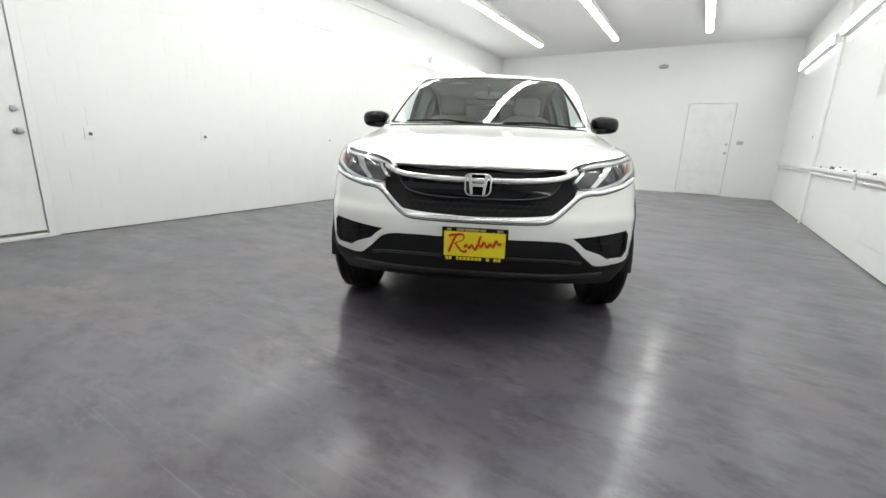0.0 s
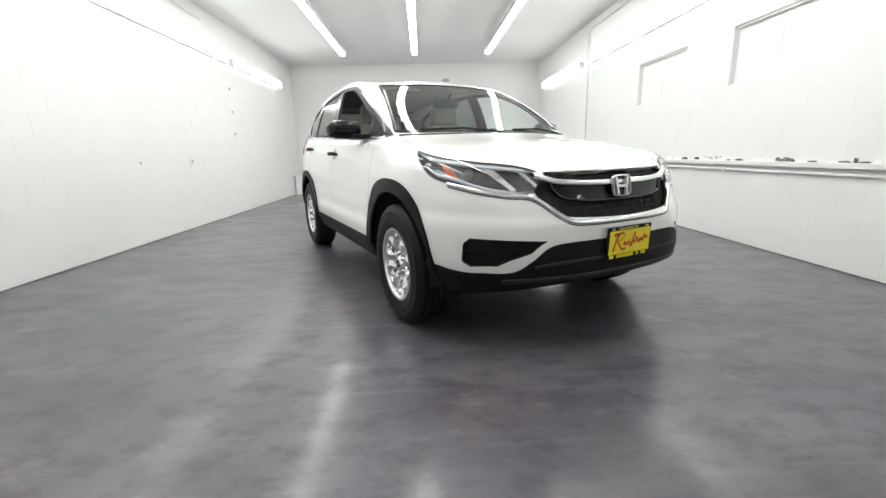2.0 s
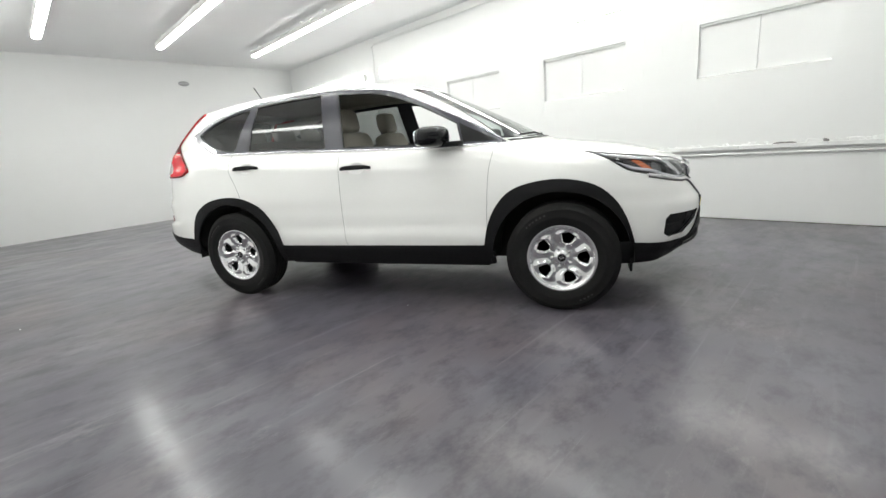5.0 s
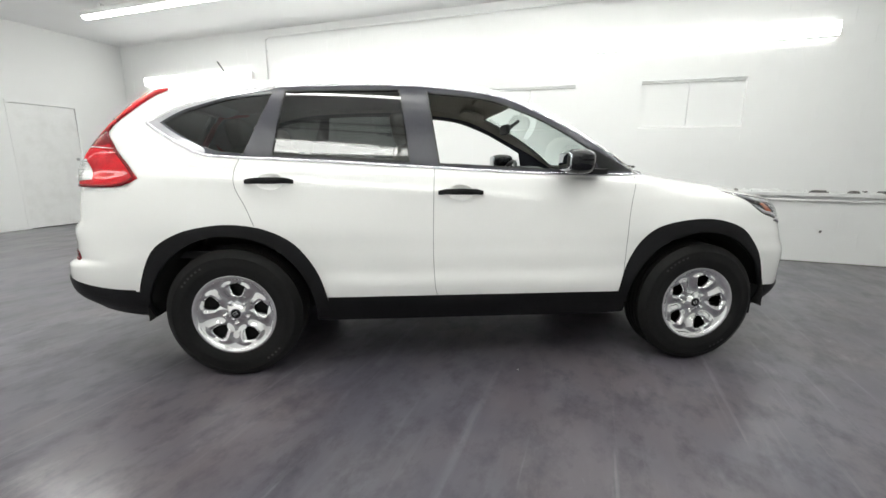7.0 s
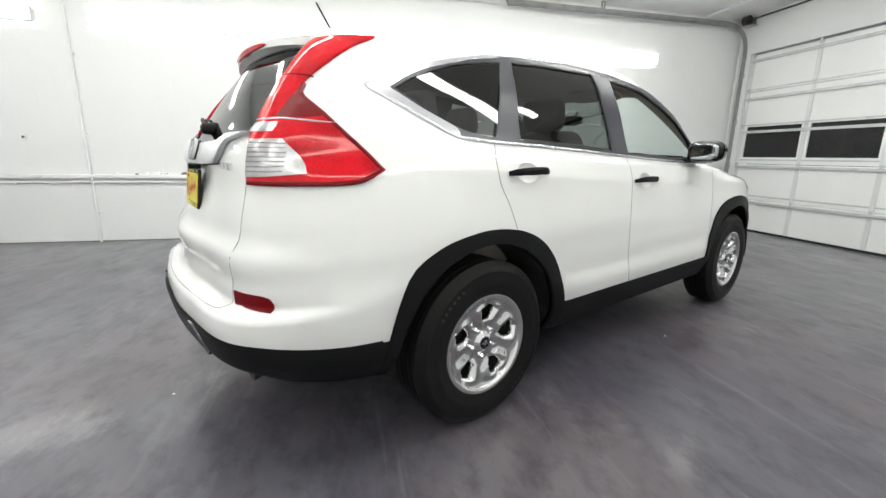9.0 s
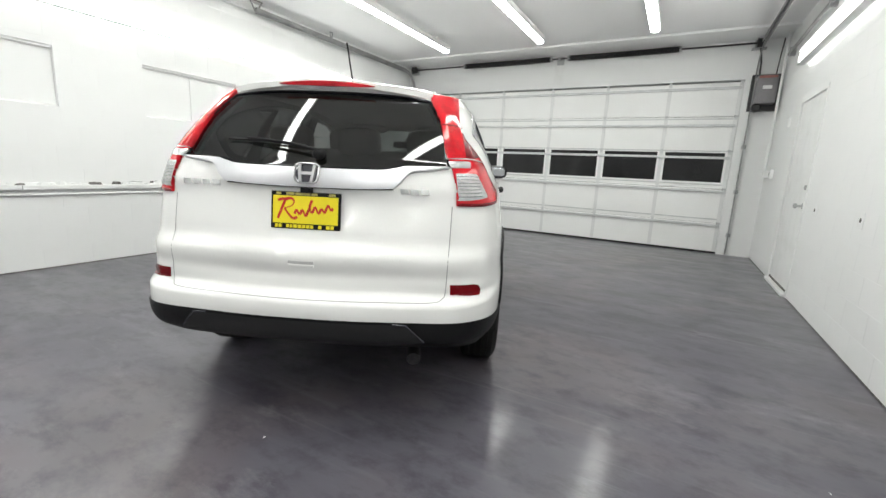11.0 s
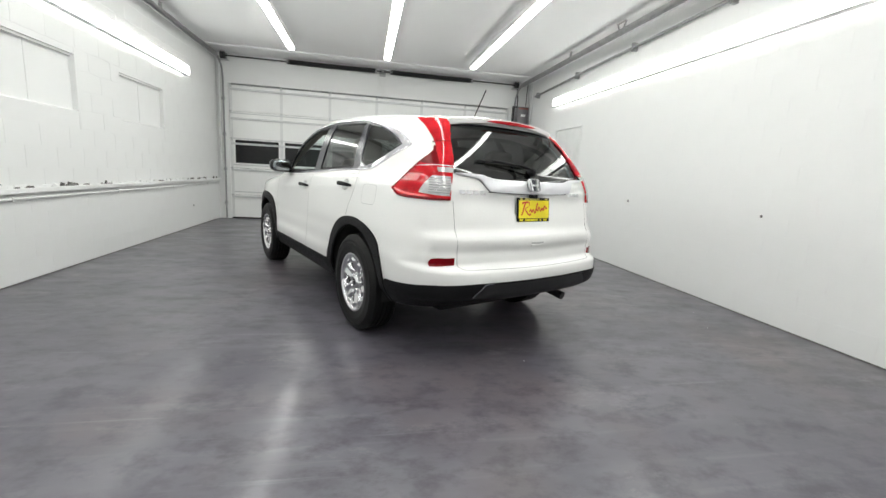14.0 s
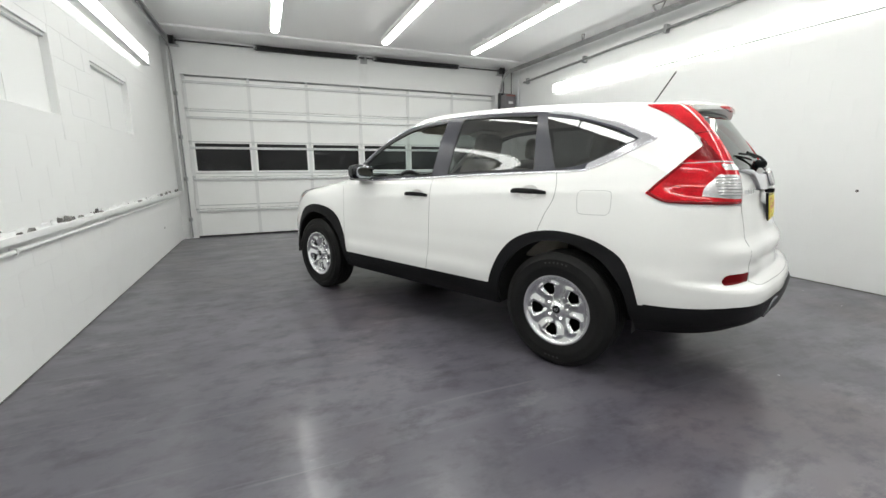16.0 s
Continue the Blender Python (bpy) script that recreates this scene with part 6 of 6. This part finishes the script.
bm = bmesh.new()
spoke(bm)
ME_SPOKE = mesh_of("spoke", bm, M_WHEEL, 60)
bm = bmesh.new()
lathe(bm, [(0.06, 0.05), (0.072, 0.048), (0.078, 0.04), (0.08, 0.036), (0.084, 0.03), (0.084, 0.0)], 36, "x")
ME_HUB = mesh_of("hub", bm, M_CHROME, 30)
bm = bmesh.new()
lathe(bm, [(0.083, 0.026), (0.086, 0.024), (0.086, 0.0)], 24, "x")
ME_CAP = mesh_of("centre_cap", bm, M_GLOSS, 30)
bm = bmesh.new()
badge(bm, 0.026, 0.021)
bmesh.ops.scale(bm, vec=(1, 1, 0.25), verts=bm.verts)
bm.transform(Matrix(((0, 0, 1, 0.0862), (1, 0, 0, 0), (0, 1, 0, 0), (0, 0, 0, 1))))
ME_MARK = mesh_of("cap_mark", bm, M_CHROME)
bm = bmesh.new()
lathe(bm, [(0.055, 0.012), (0.078, 0.0115), (0.083, 0.006)], 6, "x")
ME_NUT = mesh_of("wheel_nut", bm, M_CHROME)
bm = bmesh.new()
box(bm, 0.1085, 0.1105, -0.006, 0.006, 0.279, 0.299)
ME_LETTER = mesh_of("sidewall_bar", bm, mat("faded_sidewall_print", (0.028, 0.028, 0.028), 0.6))


def wheel(side, y, turn):
    w = new("wheel", ME_RIM)
    w.parent = CAR
    w.matrix_basis = pose(side * 0.785, y, 0.353, 0, 0, 0 if side > 0 else 180) @ pose(0, 0, 0, turn)
    tagged(w, "chrome five-spoke wheel with a black tyre")
    for name, me, lab in (("tyre", ME_TYRE, "black rubber tyre"), ("wheel_back", ME_DISC, ""), ("hub", ME_HUB, ""), ("centre_cap", ME_CAP, "dark centre cap"), ("cap_mark", ME_MARK, "")):
        o = new(name, me)
        o.parent = w
        tagged(o, lab)
    for k in range(5):
        o = new("spoke", ME_SPOKE)
        o.parent = w
        o.matrix_basis = pose(0, 0, 0, 72 * k)
        o = new("wheel_nut", ME_NUT)
        o.parent = w
        a = radians(72 * k)
        o.matrix_basis = pose(0.0, 0.062 * math.sin(a), 0.062 * math.cos(a))
    for k in list(range(6)) + list(range(14, 18)):
        o = new("sidewall_bar", ME_LETTER)
        o.parent = w
        o.matrix_basis = pose(0, 0, 0, 5.2 * k + (110 if k > 10 else 0))
    return w


for s, y, turn in ((1, -1.31, 8), (-1, -1.31, 20), (1, 1.31, -12), (-1, 1.31, 30)):
    wheel(s, y, turn)


# wheel wells, floor pan and running gear
def well(cy):
    def make(bm):
        n = 18
        rows = []
        for k in range(n + 1):
            a = radians(184 - 188 * k / n)
            y, z = cy + (ARCH_IN + 0.012) * math.cos(a), 0.352 + (ARCH_IN + 0.012) * math.sin(a)
            rows.append([bm.verts.new((x, y, z)) for x in (0.5, 0.868)])
        for a, b in zip(rows, rows[1:]):
            bm.faces.new((a[0], a[1], b[1], b[0]))
        bm.faces.new([r[0] for r in rows])
    return make


for cy in (-1.295, 1.31):
    pair_of("wheel_well", well(cy), M_WELL, BOTH, "black wheel well liner", None)
bm = bmesh.new()
box(bm, -0.5, 0.5, -1.8, 1.9, 0.26, 0.33)
box(bm, -0.78, 0.78, -0.82, 0.83, 0.27, 0.34)
box(bm, -0.6, 0.6, 1.78, 2.08, 0.38, 0.43)
box(bm, -0.55, 0.55, -1.96, -1.76, 0.345, 0.4)
part("floor_pan", bm, M_WELL, CAR, "black underbody")
for y in (-1.31, 1.31):
    bm = bmesh.new()
    tube(bm, [(-0.74, y, 0.33), (0.74, y, 0.33)], 0.035, 8)
    part("axle", bm, M_DARKMETAL, CAR)
bm = bmesh.new()
tube(bm, [(-0.44, 1.6, 0.33), (-0.45, 1.95, 0.345), (-0.475, 2.14, 0.31)], 0.032, 12)
part("exhaust_pipe", bm, M_DARKMETAL, CAR, "dark bent exhaust pipe", 50)
for s in (-1, 1):
    bm = bmesh.new()
    box(bm, min(s * 0.66, s * 0.8), max(s * 0.66, s * 0.8), -1.73, -1.715, 0.25, 0.34, 0.004)
    part("front_deflector", bm, M_PLASTIC, CAR)
bm = bmesh.new()
blob(bm, (0.06, 2.14, 0.388), (0.012, 0.02, 0.022), 0.9, 10, 6)
part("tow_eye", bm, M_DARKMETAL, CAR)

# ---- cabin ----
patch("corner_trim", TAIL, "tail", M_LINER, BOTH, "beige inner corner trim", lift=-0.05, depth=0.01)
def rounded(name, size, at, material, parent, label="", tilt=0, e=0.35):
    bm = bmesh.new()
    blob(bm, (0, 0, 0), [s / 2 for s in size], e, 24, 14)
    bm.transform(pose(*at, tilt))
    return part(name, bm, material, parent, label, 60)


for x in (-0.37, 0.37):
    s = rounded("front_seat", (0.5, 0.52, 0.2), (x, 0.02, 0.66), M_SEAT, CAR, "beige cloth front seat", 6)
    rounded("seat_back", (0.48, 0.17, 0.62), (x, 0.33, 0.96), M_SEAT, s, "", -14)
    rounded("headrest", (0.27, 0.11, 0.19), (x, 0.42, 1.36), M_SEAT, s, "beige headrest", -10, 0.5)
    for d in (-0.06, 0.06):
        bm = bmesh.new()
        tube(bm, [(x + d, 0.4, 1.2), (x + d, 0.415, 1.32)], 0.006, 8)
        part("headrest_post", bm, M_CHROME, s)
bench = rounded("rear_bench", (1.3, 0.5, 0.2), (0, 0.95, 0.68), M_SEAT, CAR, "beige rear bench seat", 6)
rounded("bench_back", (1.3, 0.17, 0.58), (0, 1.25, 0.98), M_SEAT, bench, "", -18)
for x in (-0.42, 0, 0.42):
    rounded("headrest", (0.26, 0.1, 0.17), (x, 1.36, 1.31), M_SEAT, bench, "beige headrest", -12, 0.5)
dash = rounded("dashboard", (1.42, 0.5, 0.3), (0, -0.78, 0.95), M_DASH, CAR, "black and beige dashboard", 6, 0.3)
rounded("dash_lower", (1.38, 0.3, 0.34), (0, -0.68, 0.72), M_DASHLOW, dash, "beige lower dashboard", 0, 0.3)
rounded("instrument_hood", (0.36, 0.22, 0.12), (0.37, -0.62, 1.07), M_DASH, dash, "", 0, 0.5)
rounded("centre_console", (0.26, 0.9, 0.3), (0, -0.2, 0.55), M_DASH, CAR, "black centre console", 0, 0.3)
bm = bmesh.new()
n = 36
c, u, v = Vector((0.37, -0.42, 1.0)), Vector((1, 0, 0)), Vector((0, -0.42, 0.9)).normalized()
tube(bm, [c + 0.185 * (math.cos(2 * math.pi * k / n) * u + math.sin(2 * math.pi * k / n) * v) for k in range(n + 1)], 0.016, 8, False)
sw = part("steering_wheel", bm, M_DASH, CAR, "black steering wheel", 60)
for a in (90, 210, 330):
    bm = bmesh.new()
    d = math.cos(radians(a + 180)) * u + math.sin(radians(a + 180)) * v
    tube(bm, [c + Vector((0, -0.03, -0.01)), c + 0.18 * d], 0.02, 8)
    part("wheel_spoke", bm, M_DASH, sw, "", 60)
rounded("wheel_boss", (0.15, 0.07, 0.13), (0.37, -0.44, 0.99), M_DASH, sw, "", 25, 0.6)
rm = rounded("rear_view_mirror", (0.24, 0.035, 0.07), (0, -0.33, 1.39), M_DASH, CAR, "black rear view mirror", 0, 0.5)
bm = bmesh.new()
tube(bm, [(0, -0.36, 1.40), (0, -0.43, 1.455)], 0.012, 8)
part("mirror_stem", bm, M_DASH, rm)
for s in (-1, 1):
    rounded("sun_visor", (0.36, 0.16, 0.025), (s * 0.33, -0.13, 1.52), M_LINER, CAR, "beige sun visor", 16, 0.4)
bm = bmesh.new()
box(bm, -0.68, 0.68, 1.42, 2.0, 0.62, 0.66)
part("boot_floor", bm, M_DASH, CAR, "dark boot floor")


# ---- the painted blocks of the two long walls ----
BW, BH, JOINT, GAP, PROUD = 0.406, 0.203, 0.005, 0.002, 0.0018


def block_mesh(w, h):
    bm = bmesh.new()
    box(bm, -PROUD, 0.0002, 0, w, 0, h)
    return mesh_of("block", bm, M_BLOCK)


whole = block_mesh(BW - GAP, BH - JOINT)


def lay_blocks(wall, x, face, holes, near):
    """Courses of blocks on one wall; face is +1 where the room lies towards -x. holes: (y0, y1, z0, z1)."""
    rest = bmesh.new()
    made = 0
    for row in range(17):
        z0, z1 = row * BH + 0.002, min((row + 1) * BH - JOINT + 0.002, TOP - 0.002)
        y = SOUTH + 0.004 - (BW / 2 if row % 2 else 0)
        while y < NORTH:
            spans = [(max(y, SOUTH + 0.004), min(y + BW - GAP, NORTH - 0.004))]
            for a, b, lo, hi in holes:
                if z1 > lo + 0.02 and z0 < hi - 0.02:
                    spans = [q for s in spans for q in ((s[0], min(s[1], a)), (max(s[0], b), s[1])) if q[1] - q[0] > 0.01]
            for a, b in spans:
                if b - a < 0.01:
                    continue
                if near[0] < a < near[1] and z0 < 2.85 and made < 300:
                    plain = abs(b - a - (BW - GAP)) < 1e-4 and abs(z1 - z0 - (BH - JOINT)) < 1e-4
                    o = new("block", whole if plain else block_mesh(b - a, z1 - z0))
                    o.parent = wall
                    o.matrix_basis = pose(x, a, z0) if face > 0 else pose(x, b, z0, 0, 0, 180)
                    made += 1
                else:
                    box(rest, min(x + 0.0002 * face, x - PROUD * face), max(x + 0.0002 * face, x - PROUD * face), a, b, z0, z1)
            y += BW
    tagged(part("far_blocks", rest, M_BLOCK, wall, "white painted concrete blocks"), kind="stuff")


lay_blocks(wall_e, EAST, 1, [(a, b, WIN_Z[0], WIN_Z[1]) for a, b in WINDOWS], (SOUTH - 1, 3.3))
lay_blocks(wall_w, WEST, -1, [(DW0 - 0.07, DW1 + 0.07, 0.0, DWT + 0.07)], (-2.0, NORTH))
